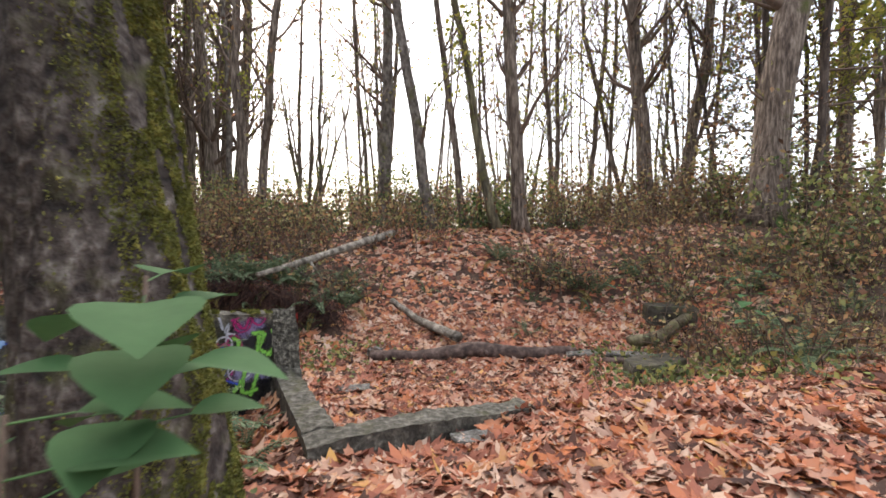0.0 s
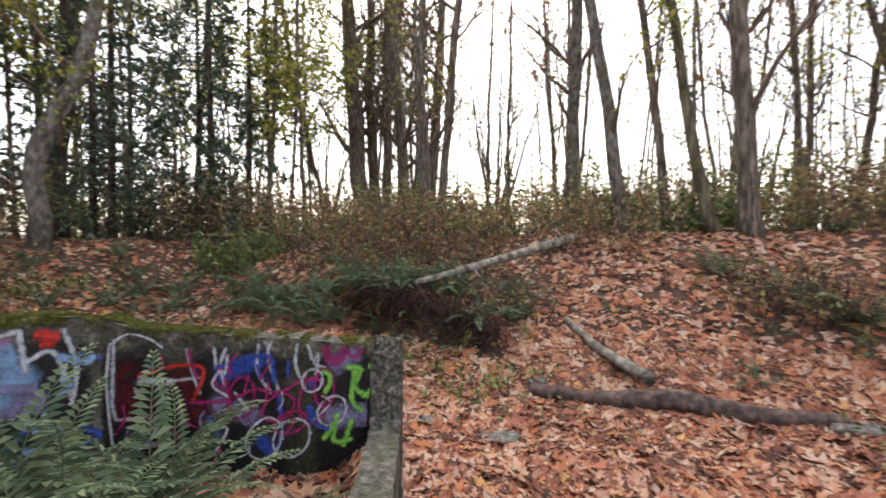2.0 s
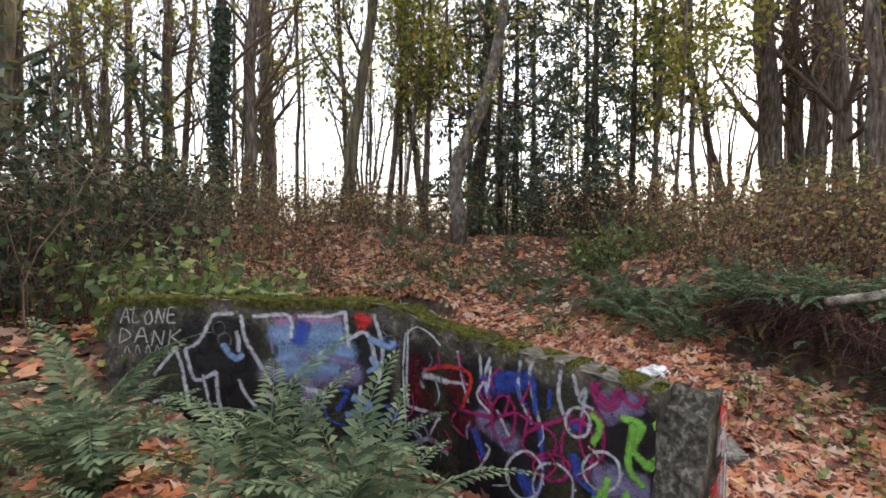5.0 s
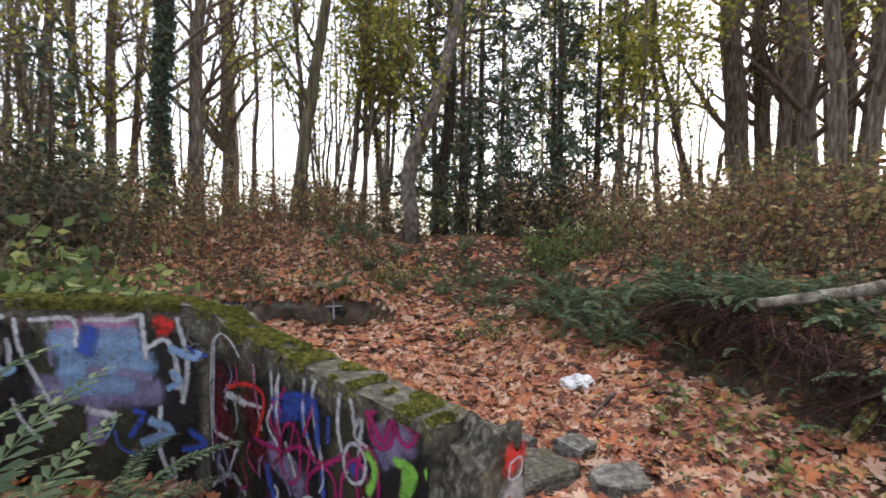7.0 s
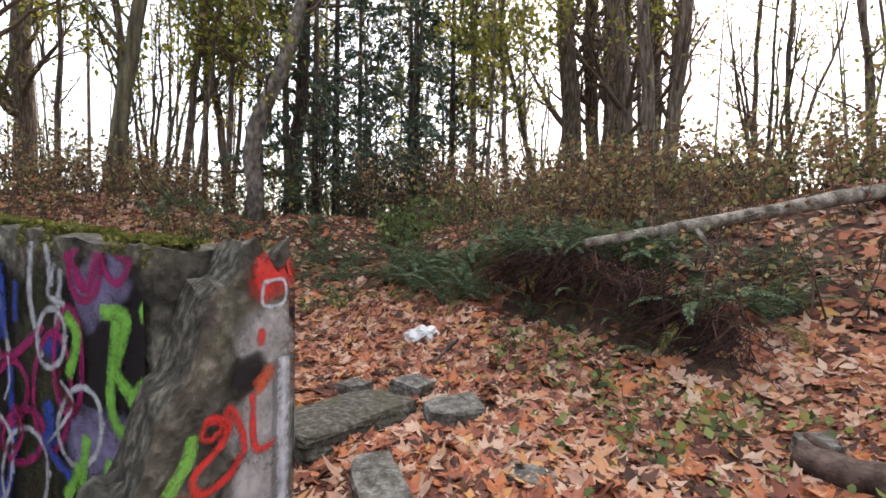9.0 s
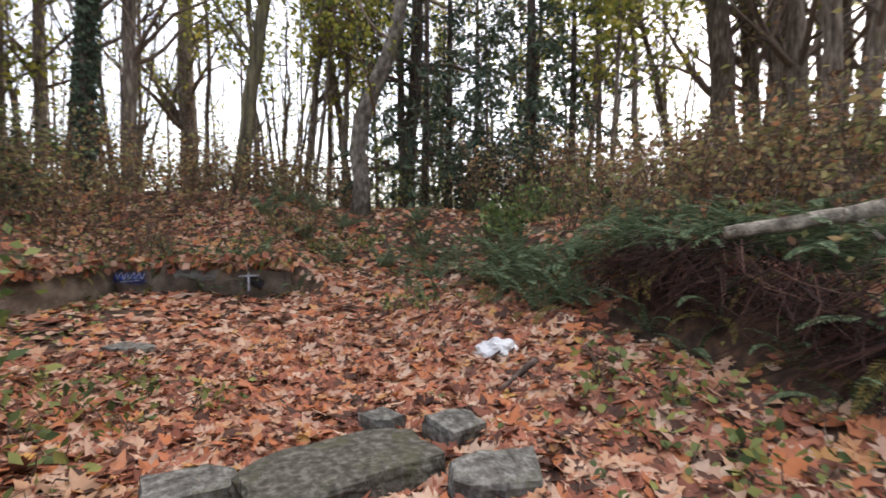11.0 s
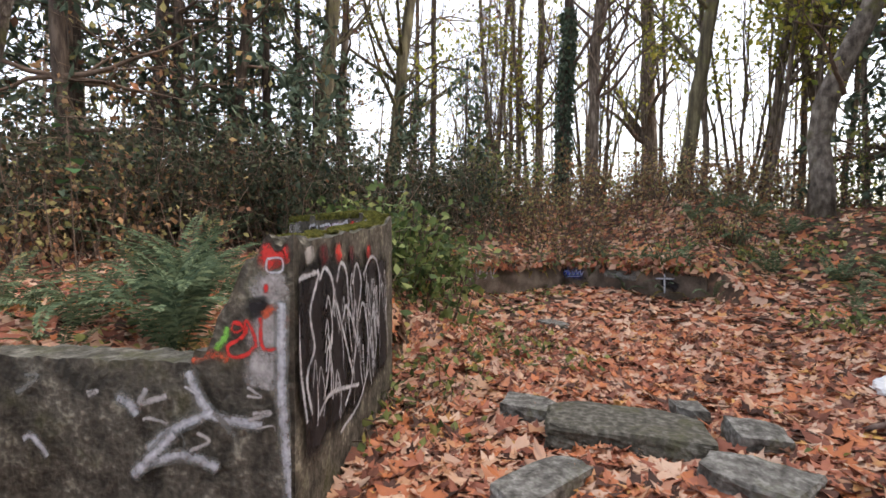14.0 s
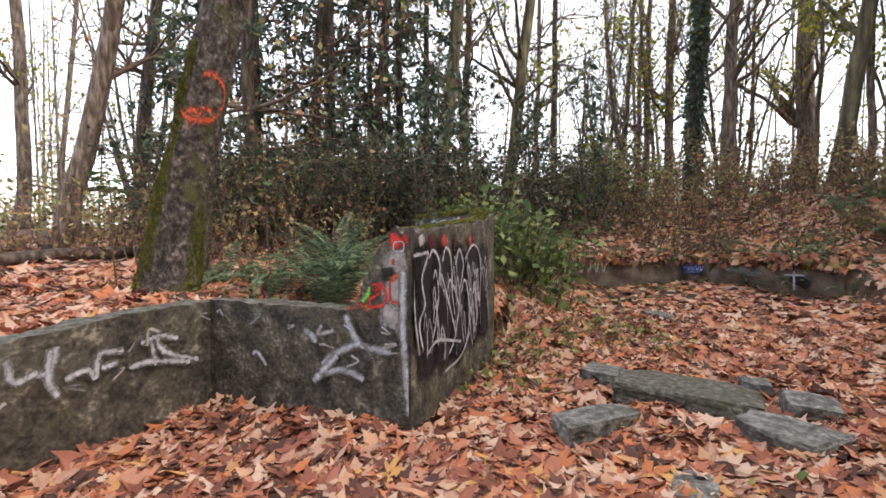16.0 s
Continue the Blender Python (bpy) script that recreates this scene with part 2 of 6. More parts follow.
def ground_z(x, y):
    x, y = np.asarray(x, float), np.asarray(y, float)
    a = (x - CORNER[0]) * AX[0] + (y - CORNER[1]) * AX[1]
    b = (x - CORNER[0]) * BX[0] + (y - CORNER[1]) * BX[1]
    floor = -0.43 + 0.2 * step(-5.5, -9.5, x) + 0.1 * step(6, 7.2, y) * step(-3, -5, x)
    # leaf-covered hill, log bank, gully and far mound
    we = step(-3.3, -1.7, x)
    hill = 2.05 * step(6.6, 12.6, y) + 0.9 * step(2.6, 6.5, x) * step(4, 8, y) * (1 - step(9, 13, y))
    edge = 7.95 - 0.05 * (x + 3)
    bank = 0.3 * step(6.2, 8.0, y) + 0.66 * np.clip(step(0.0, 0.36, y - edge) * step(-4.8, -4.0, x) + step(-0.5, 1.0, y - edge) * (1 - step(-4.8, -4.0, x)), 0, 1) + 0.14 * step(0.3, 1.1, y - edge) + 0.75 * step(0.4, 4.5, y - edge)
    wb = step(-8.6, -7.2, x)
    gully = 1.5 * step(6.6, 13, y)
    up = we * hill + (1 - we) * (wb * bank + (1 - wb) * gully)
    z = floor + up
    # mound behind the old retaining wall
    d1 = (-(x + 8.85) * 0.951 + (y - 5.2) * 0.31)
    d2 = (-(x + 9.6) * 0.447 - (y - 2.9) * 0.894)
    d = np.maximum(d1, d2)
    south = step(6.6, 5.4, y)
    m = (0.5 * step(0.0, 0.12, d) + 1.45 * step(0.0, 4.0, d)) * np.clip(south + 0.0, 0, 1) + 1.6 * step(0, 4.5, d1) * (1 - south)
    z = np.where(d > 0, np.maximum(z, -0.23 + m), z)
    # upper ground on the near side of the low walls
    upper = 0.2 - 0.28 * step(-0.1, -0.5, a) * step(-0.4, 0.8, b) * step(-3.6, -2.6, a) + 0.25 * step(0, -5, y) + 0.35 * step(-2.5, -6, a)
    open_side = step(1.3, 2.2, a)
    near4 = 1 - step(-0.16, -0.06, b)
    slope4 = 1 - step(-0.8, 1.6, b)
    right = near4 * (1 - open_side) + slope4 * open_side
    left = 1 - step(1.42, 1.54, b)
    west = step(-2.9, -3.3, a)
    left = left * (1 - west) + west * (1 - step(0.6, 2.6, b))
    side = 1 - step(-0.15, -0.06, a)
    w = right * (1 - side) + left * side
    z = z * (1 - w) + np.maximum(upper, z * 0 + upper) * w
    far = step(14, 26, np.hypot(x + 4, y - 6))
    return z * (1 - 0.35 * far) + 0.5 * far + lumps(x, y)


def gz(x, y):
    return float(ground_z(x, y))


def axis(lo, hi, fine, reach):
    mid = list(np.arange(lo, hi, fine))
    out, s = [], fine
    p = hi
    while p < reach:
        out.append(p)
        s *= 1.16
        p += s
    left, s, p = [], fine, lo
    while p > -reach:
        s *= 1.16
        p -= s
        left.append(p)
    return np.array(left[::-1] + mid + out)


gx, gy = axis(-11, 6, 0.1, 700), axis(-2, 13, 0.1, 700)
X, Y = np.meshgrid(gx, gy, indexing="ij")
V = np.stack([X, Y, ground_z(X, Y)], -1).reshape(-1, 3)
ny = len(gy)
I, J = np.meshgrid(np.arange(len(gx) - 1), np.arange(ny - 1), indexing="ij")
q = (I * ny + J).ravel()
F = np.concatenate([np.stack([q, q + ny, q + ny + 1], -1), np.stack([q, q + ny + 1, q + 1], -1)])
ground_mesh = tri_mesh("ground", V, F, M_SOIL)
ground_mesh.polygons.foreach_set("use_smooth", [True] * len(ground_mesh.polygons))
ground = tagged(new("ground", ground_mesh), "woodland ground of dark leaf mould and soil", "ground", kind="structure")


# ---- concrete walls ----
def wall(name, p, q, thick, zbot, top, label, material=M_CONC, rough=0.012, n_u=60, n_v=16, seed=1, skew=0.0):
    """Concrete wall whose face lies on p-q; its thickness goes to the left of p-q. top(u) is the height at u metres from p."""
    p, q = np.array(p, float), np.array(q, float)
    L = np.linalg.norm(q - p)
    d = (q - p) / L
    nrm = np.array((-d[1], d[0]))
    rings = []
    us = np.linspace(0, L, n_u + 1)
    nt = 4
    for u in us:
        ring = [(0.0, z) for z in np.linspace(zbot, top(u), n_v + 1)]
        ring += [(thick * k / nt, top(u - skew * k / nt)) for k in range(1, nt)]
        ring += [(thick, z) for z in np.linspace(top(u - skew), zbot, n_v + 1)]
        pts = []
        for k, (w, z) in enumerate(ring):
            g = noise.noise(Vector((u * 6 + seed * 7, w * 6, z * 6))) * rough + noise.noise(Vector((u * 25 + seed, w * 25, z * 25))) * rough * 0.6
            edge = 1.0 if n_v - 1 < k < n_v + nt + 1 else 0.35
            side = -1 if k <= n_v else (1 if k >= n_v + nt else 0)
            xy = p + d * u + nrm * (w + side * g * edge)
            pts.append((xy[0], xy[1], z + (g * 1.6 if n_v <= k <= n_v + nt else 0)))
        rings.append(pts)
    m = len(rings[0])
    v = [c for r in rings for c in r]
    f = [(i * m + j, i * m + j + 1, (i + 1) * m + j + 1, (i + 1) * m + j) for i in range(n_u) for j in range(m - 1)]
    f += [tuple(range(m)), tuple(range(n_u * m, n_u * m + m))[::-1]]
    b = Build()
    b.add(v, f)
    me = b.mesh(name, material, smooth=False)
    me.materials.append(M_CONC_TOP)
    me.materials.append(M_AGG)
    for poly in me.polygons:
        c = poly.index % (m - 1)
        if poly.index < n_u * (m - 1) and n_v <= c < n_v + nt:
            poly.material_index = 1
    bm = bmesh.new()
    bm.from_mesh(me)
    bmesh.ops.recalc_face_normals(bm, faces=bm.faces)
    bm.to_mesh(me)
    bm.free()
    return tagged(new(name, me), label, "wall", kind="structure")


SEAM = plan(-1.97, 1.4)
LEFT_END = (-3.95, 1.3)


def top_low3(u):
    # low wall that rises to the broken stump at its far end
    return 0.3 if u < 1.14 else 0.3 + 0.5 * float(step(1.14, 1.5, u)) + 0.03 * math.sin(u * 60)


wall_2 = wall("wall_2", SEAM, plan(-0.2, 1.4), 0.2, -0.6, lambda u: 0.98 - 0.06 * float(step(0, 0.25, u)) - 0.12 * (u / 1.77), "graffiti-covered concrete wall with a mossy sloping top", n_u=50, seed=3)
wall_1 = wall("wall_1", LEFT_END, SEAM, 0.22, -0.6, lambda u: 1.02 - 0.25 * float(step(0.1, 0.0, u)) - 0.05 * float(step(1.95, 2.2, u)), "tall concrete wall with painted letters and a mossy top", n_u=60, seed=5)
wall_3 = wall("wall_3", plan(0, 0), plan(0, 1.6), 0.2, -0.7, top_low3, "low concrete wall rising to a broken stump with red paint", n_u=64, seed=9, skew=0.08)
wall_4 = wall(
    "wall_4", plan(-0.2, -0.2), plan(1.4, -0.2), 0.2, -0.7, lambda u: 0.28 + 0.02 * math.sin(u * 3), "low concrete wall with a white painted tag", n_u=50, seed=11)
for poly in wall_3.data.polygons:
    c = poly.center
    if poly.material_index == 1 and c.z > 0.36:
        poly.material_index = 2
R0, R1, R2 = (-8.75, 5.5), (-9.55, 2.95), (-6.9, 1.6)
wall_5 = wall("wall_5", R1, R0, 0.25, -0.8, lambda u: 0.24 + 0.05 * math.sin(u * 2.2) + 0.04 * math.sin(u * 7.3) + 0.03 * math.sin(u * 17), "half-buried concrete retaining wall under the leafy bank", material=M_OLDWALL, n_u=40, seed=13)
wall_6 = wall("wall_6", R2, R1, 0.25, -0.8, lambda u: 0.28 + 0.04 * math.sin(u * 2.9) + 0.03 * math.sin(u * 8.3), "half-buried concrete retaining wall with painted tags", material=M_OLDWALL, n_u=40, seed=15)

# ---- trees ----
BARKS = {"plain": M_BARK, "grey": M_BARK_GREY, "moss": M_BARK_MOSS, "dark": M_BARK_DARK, "thin": M_BARK, "yellow": M_BARK, "ivy": M_BARK_DARK}
TREE_LABELS = {"plain": "bare deciduous tree with grey-brown bark on the wooded slope", "grey": "pale grey alder with a leaning bare trunk", "moss": "moss-streaked leaning tree with bare twigs",
               "dark": "dark thin-branched tree in the thicket", "thin": "thin bare sapling rising against the sky", "yellow": "slender mossy tree with sparse yellow-green leaves",
               "ivy": "dark trunk wrapped in climbing ivy"}


def leaf_cards(n, rs, centre_fn, size, material, name, droop=0.5, wide=0.3):
    """n small folded leaves round places that centre_fn gives."""
    c = centre_fn(n)
    d = rs.normal(size=(n, 3))
    d[:, 2] -= droop
    d /= np.linalg.norm(d, axis=1)[:, None]
    s = np.cross(d, rs.normal(size=(n, 3)))
    s /= np.linalg.norm(s, axis=1)[:, None] + 1e-9
    h = np.cross(d, s)
    L = size * (0.6 + 0.8 * rs.rand(n))[:, None]
    v = np.stack([c, c + d * L * 0.45 + s * L * wide + h * L * 0.08, c + d * L, c + d * L * 0.45 - s * L * wide + h * L * 0.08], 1).reshape(-1, 3)
    b = np.arange(n)[:, None] * 4
    f = np.concatenate([b + (0, 1, 2), b + (0, 2, 3)])
    return tri_mesh(name, v, f, material)


def limb(b, start, way, length, r, rs, tips, depth, up=0.25, sides=5):
    k = 6 if depth == 0 else 4
    pts, p, w = [start], np.array(start, float), np.array(way, float)
    for i in range(k):
        w = w + rs.normal(size=3) * 0.16 + np.array((0, 0, up * 0.35))
        w /= np.linalg.norm(w)
        p = p + w * length / k
        pts.append(p.copy())
    radii = [max(0.005, r * (1 - 0.85 * i / k)) for i in range(k + 1)]
    b.tube(pts, radii, sides=max(3, sides - depth), cap=False)
    tips += pts[2:]
    if depth < 2:
        for i in range(5 if depth == 0 else 4):
            j = 1 + rs.randint(k)
            side = rs.normal(size=3)
            side[2] = abs(side[2]) * 0.6
            w2 = (np.array(pts[j]) - pts[j - 1]) / (length / k) * 0.7 + side * 0.55
            limb(b, pts[j], w2 / np.linalg.norm(w2), length * rs.uniform(0.35, 0.6), radii[j] * 0.6, rs, tips, depth + 1, up, sides)


def tree(x, y, r, lean_x, lean_y, kind, seed):
    rs = np.random.RandomState(seed)
    z0 = gz(x, y) - 0.1
    big = r > 0.2
    height = 15 + rs.rand() * 4
    r *= 0.86 if big else 0.95
    root = thing("tree", (x, y, z0), TREE_LABELS[kind], "tree", "trees of the wood")
    b = Build()
    k = 22
    hs = np.linspace(0, 1, k) ** 1.15 * height
    bend = rs.normal(size=2) * 0.25
    wx = np.cumsum(rs.normal(size=k)) * 0.035
    wy = np.cumsum(rs.normal(size=k)) * 0.035
    lim = np.minimum(hs, 7) + 0.5 * np.maximum(hs - 7, 0)
    path = np.stack([lean_x * lim + bend[0] * np.sin(hs / height * 3) + wx, lean_y * lim + bend[1] * np.sin(hs / height * 3) + wy, hs], 1)
    path[:, :2] -= path[0, :2]
    radii = r * (1 - 0.6 * hs / height) * (1 + 0.55 * np.exp(-hs / 0.35))
    b.tube(path, radii, sides=12 if big else 8, wob=0.12, seed=seed)
    child("trunk", b.mesh("trunk", BARKS[kind]), root)
    tips = []
    n_limb = {"plain": 13, "grey": 9, "moss": 11, "dark": 20, "thin": 10, "yellow": 15, "ivy": 8}[kind]
    for i in range(n_limb):
        h = rs.uniform(0.13, 0.62) if kind != "dark" else rs.uniform(0.06, 0.6)
        j = int(np.searchsorted(hs, h * height))
        j = min(j, k - 2)
        lb = Build()
        a = rs.rand() * 6.28
        flat = 1.0 if kind != "dark" else 2.2
        w = np.array((math.cos(a) * flat, math.sin(a) * flat, 0.9 if kind != "dark" else 0.1))
        limb(lb, path[j], w / np.linalg.norm(w), (1.5 + rs.rand() * 2.4) * (1.2 if big else 0.8), radii[j] * 0.4, rs, tips, 0, up=0.3 if kind != "dark" else 0.05)
        child("limb", lb.mesh("limb", BARKS[kind] if kind in ("moss", "yellow") else M_TWIG), root)
    tips = np.array(tips)
    n = {"plain": 600, "grey": 320, "moss": 900, "dark": 700, "thin": 160, "yellow": 1700, "ivy": 400}[kind]

    def around(m):
        return tips[rs.randint(len(tips), size=m)] + rs.normal(size=(m, 3)) * 0.18

    leafm = {"dark": M_BROWNLEAF, "yellow": M_YELLOW, "moss": M_YELLOW}.get(kind, M_YELLOW if rs.rand() < 0.6 else M_BROWNLEAF)
    child("crown", leaf_cards(n, rs, around, 0.17 if kind == "yellow" else 0.13, leafm, "crown"), root)
    if kind == "ivy":
        def on_trunk(m):
            hh = rs.rand(m) * 6.5
            i = np.searchsorted(hs, hh).clip(0, k - 1)
            a = rs.rand(m) * 6.28
            return path[i] + np.stack([np.cos(a), np.sin(a), a * 0], 1) * (radii[i][:, None] + 0.12 * rs.rand(m)[:, None]) + np.stack([a * 0, a * 0, hh - hs[i]], 1)
        child("ivy", leaf_cards(3000, rs, on_trunk, 0.14, M_NEEDLE, "ivy", droop=1.5), root, "dark green climbing ivy leaves")
    return root


STAND_HILL = [
    (-8.07, 17.00, 0.28, -0.037, 0.0, 'plain'),
    (-9.55, 18.00, 0.24, 0.011, 0.0, 'plain'),
    (-5.98, 14.00, 0.16, 0.063, 0.0, 'plain'),
    (-5.53, 14.00, 0.15, 0.129, 0.0, 'plain'),
    (-1.76, 14.50, 0.20, -0.029, 0.0, 'grey'),
    (-0.30, 12.80, 0.17, -0.174, 0.0, 'grey'),
    (0.59, 13.00, 0.11, -0.120, 0.0, 'plain'),
    (1.39, 12.20, 0.13, -0.186, 0.0, 'moss'),
    (1.97, 12.00, 0.19, -0.071, 0.0, 'plain'),
    (7.08, 18.00, 0.11, -0.306, 0.0, 'plain'),
    (6.53, 15.00, 0.30, -0.040, 0.0, 'plain'),
    (7.63, 15.50, 0.20, 0.114, 0.0, 'plain'),
    (7.00, 10.50, 0.45, 0.151, 0.0, 'plain'),
    (12.59, 15.00, 0.27, -0.034, 0.0, 'plain'),
    (5.85, 20.00, 0.14, 0.057, 0.0, 'plain'),
    (4.78, 20.00, 0.13, 0.014, 0.0, 'plain'),
]
STAND_WEST = [
    (-19.58, -2.36, 0.15, 0.021, 0.053, 'thin'),
    (-18.75, -2.99, 0.12, 0.031, 0.080, 'thin'),
    (-15.60, 0.92, 0.21, 0.007, 0.019, 'ivy'),
    (-15.75, 1.91, 0.23, 0.015, 0.037, 'plain'),
    (-24.12, 2.48, 0.47, -0.005, -0.013, 'yellow'),
    (-14.70, 4.61, 0.23, 0.058, 0.149, 'moss'),
    (-17.17, 6.53, 0.14, 0.029, 0.074, 'yellow'),
    (-17.56, 8.25, 0.15, -0.023, -0.059, 'yellow'),
    (-15.94, 9.65, 0.30, -0.003, -0.008, 'dark'),
    (-10.55, 17.93, 0.43, -0.033, -0.085, 'plain'),
    (-10.63, 19.10, 0.31, -0.019, -0.048, 'plain'),
    (-11.44, 21.13, 0.16, -0.005, -0.013, 'plain'),
    (-10.41, 21.02, 0.19, -0.005, -0.013, 'plain'),
    (-9.47, 20.67, 0.32, 0.021, 0.053, 'plain'),
    (-8.97, 20.59, 0.33, 0.039, 0.098, 'plain'),
    (-13.23, 19.31, 0.13, -0.099, -0.253, 'yellow'),
    (-19.94, 7.67, 0.12, 0.016, 0.040, 'yellow'),
    (-19.40, 3.57, 0.09, 0.005, 0.013, 'thin'),
    (-11.40, 13.30, 0.08, 0.01, 0.02, 'yellow'),
    (-10.60, 14.40, 0.09, -0.02, 0.03, 'yellow'),
    (-12.40, 14.70, 0.10, 0.03, -0.02, 'yellow'),
    (-10.10, 12.90, 0.06, 0.02, 0.04, 'yellow'),
    (-15.20, 6.60, 0.07, 0.02, 0.05, 'yellow'),
]
STAND_SOUTH = [
    (-0.42, -4.96, 0.20, -0.156, 0.146, 'plain'),
    (-0.10, -12.10, 0.20, 0.021, -0.020, 'plain'),
    (-2.27, -8.71, 0.19, -0.083, 0.078, 'dark'),
    (-7.63, -2.32, 0.19, -0.100, 0.094, 'moss'),
    (-8.85, -2.55, 0.12, -0.035, 0.033, 'plain'),
    (-10.31, -2.55, 0.23, -0.058, 0.055, 'moss'),
    (-14.27, -2.96, 0.14, 0.015, -0.014, 'dark'),
    (-17.99, -0.84, 0.19, 0.031, -0.029, 'plain'),
    (-14.39, -4.21, 0.11, -0.010, 0.010, 'thin'),
    (-18.91, -2.73, 0.12, 0.104, -0.098, 'thin'),
    (-21.03, -3.48, 0.12, 0.010, -0.010, 'thin'),
    (-19.67, -0.64, 0.14, -0.073, 0.068, 'thin'),
    (-3.51, -3.44, 0.15, -0.010, 0.010, 'dark'),
    (-4.81, -3.59, 0.14, -0.031, 0.029, 'dark'),
    (-6.28, -3.59, 0.13, -0.021, 0.020, 'dark'),
]
belt = random.Random(5)
STAND_THIN = []
for x0, x1, y0, y1, n, kinds in ((-10, 11, 16.5, 25, 22, ("thin", "plain", "grey")), (7.8, 12, 9, 15, 9, ("dark", "yellow", "dark")), (-22, -14, 3, 10, 6, ("yellow", "thin", "yellow")), (-24, -15, -4, 3, 4, ("thin", "yellow", "thin")), (-22, -12, 12, 22, 9, ("yellow", "thin")), (-15, -5, -10, -5, 3, ("thin", "dark"))):
    for k in range(n):
        STAND_THIN.append((belt.uniform(x0, x1), belt.uniform(y0, y1), belt.uniform(0.05, 0.11), belt.gauss(0, 0.05), belt.gauss(0, 0.05), kinds[k % len(kinds)]))
for i, row in enumerate(STAND_HILL + STAND_WEST + STAND_SOUTH + STAND_THIN):
    tree(*row, seed=100 + i)

# ---- rubble, logs, bag ----
def rock(name, x, y, size, turn, label, sink=0.04, tilt=0.0, category="stone", material=M_SLAB, seed=0, jag=0.12, group="", cuts=5):
    """A broken block: a subdivided box with chipped edges and worn faces."""
    w, d, h = size
    bm = bmesh.new()
    bmesh.ops.create_cube(bm, size=1.0)
    bmesh.ops.subdivide_edges(bm, edges=bm.edges[:], cuts=cuts, use_grid_fill=True)
    rs = np.random.RandomState(seed)
    sk = rs.normal(size=4) * jag
    cut = [(rs.choice((-1, 1)), rs.choice((-1, 1)), rs.uniform(0.66, 0.86)) for k in range(2)]
    for v in bm.verts:
        c = v.co.copy()
        e = sorted((abs(c.x), abs(c.y), abs(c.z)))
        if e[1] > 0.46:
            c *= 0.955 + 0.05 * noise.noise(c * 5 + Vector((seed, 0, 0)))
        # broken-off corners
        for sx, sy, lim in cut:
            over = c.x * sx + c.y * sy - lim
            if over > 0:
                c.x -= sx * over * 0.5
                c.y -= sy * over * 0.5
        c.x += sk[0] * c.y + sk[1] * c.z * 0.4
        c.y += sk[2] * c.x + sk[3] * c.z * 0.4
        c.z += 0.25 * sk[1] * c.x
        g = noise.noise(c * 2.6 + Vector((seed * 3.7, 0, 0))) * 0.05 + noise.noise(c * 9 + Vector((0, seed * 2.1, 0))) * 0.03
        c += c.normalized() * g
        v.co = Vector((c.x * w, c.y * d, c.z * h))
    me = bpy.data.meshes.new(name)
    bm.to_mesh(me)
    bm.free()
    me.materials.append(material)
    ob = new(name, me)
    ob.matrix_basis = pose(x, y, gz(x, y) + h * 0.5 - sink, tilt, tilt * 0.5, turn)
    return tagged(ob, label, category, group)


RUB = "concrete rubble on the leaf floor"
rock("concrete_slab", -3.06, 5.32, (0.9, 0.46, 0.19), 104, "long grey-green broken concrete slab lying among fallen leaves", category="slab", seed=2, jag=0.05, group=RUB, cuts=9, material=M_CONC_TOP)
rock("concrete_block", -2.24, 5.1, (0.56, 0.24, 0.17), 162, "pale grey rectangular concrete block lying on leaves", category="block", seed=3, jag=0.04, group=RUB)
rock("rubble_stone", -3.22, 4.66, (0.4, 0.28, 0.16), 98, "grey broken concrete lump at the slab's end", seed=4, group=RUB, jag=0.1)
rock("rubble_stone", -3.52, 5.64, (0.2, 0.18, 0.18), 20, "small pale concrete cube behind the slab", seed=5, jag=0.05, group=RUB)
rock("rubble_stone", -3.27, 5.99, (0.28, 0.24, 0.18), 110, "grey concrete chunk with a white chipped face", seed=6, group=RUB, tilt=8)
rock("rubble_stone", -2.74, 5.98, (0.44, 0.3, 0.16), 82, "wedge-shaped grey concrete slab half under leaves", seed=7, group=RUB, tilt=5)
rock("rubble_stone", -1.9, 5.8, (0.28, 0.2, 0.1), 30, "flat mossy concrete lump half buried in leaves", sink=0.05, seed=8, group=RUB)
rock("rubble_stone", -6.35, 3.8, (0.5, 0.28, 0.12), 60, "flat grey stone in the leaves before the old wall", seed=9)
rock("rubble_stone", -1.08, 5.62, (0.4, 0.26, 0.12), 20, "flat dark grey stone lying in the leaves", seed=10)
rock("rubble_stone", -1.06, 7.25, (0.22, 0.2, 0.16), 50, "small grey stone beside the fallen branch", seed=20)
rock("concrete_slab", 2.15, 7.2, (0.55, 0.3, 0.12), 10, "pale concrete slab at the end of the dark branch", category="slab", seed=11)
rock("concrete_slab", 2.75, 7.0, (0.6, 0.28, 0.13), -15, "broken pale concrete slab among leaves and branches", category="slab", seed=12)
rock("boulder", 3.8, 7.95, (0.75, 0.5, 0.32), -15, "dark mossy boulder at the foot of the bank", sink=0.06, category="boulder", material=M_BOULDER, seed=13)
rock("mossy_boulder", 2.75, 6.1, (0.9, 0.5, 0.35), 15, "moss-covered rubble mound beside the low wall", sink=0.1, category="boulder", material=M_BOULDER, seed=14)
rock("paving_piece", 0.98, 3.85, (0.42, 0.26, 0.14), 30, "pale broken end of the low wall showing through leaves", sink=0.03, category="slab", seed=15)
rock("paving_piece", 0.28, 3.02, (0.42, 0.2, 0.08), 26, "flat concrete piece sunk in the leaves", sink=0.02, category="slab", seed=16)


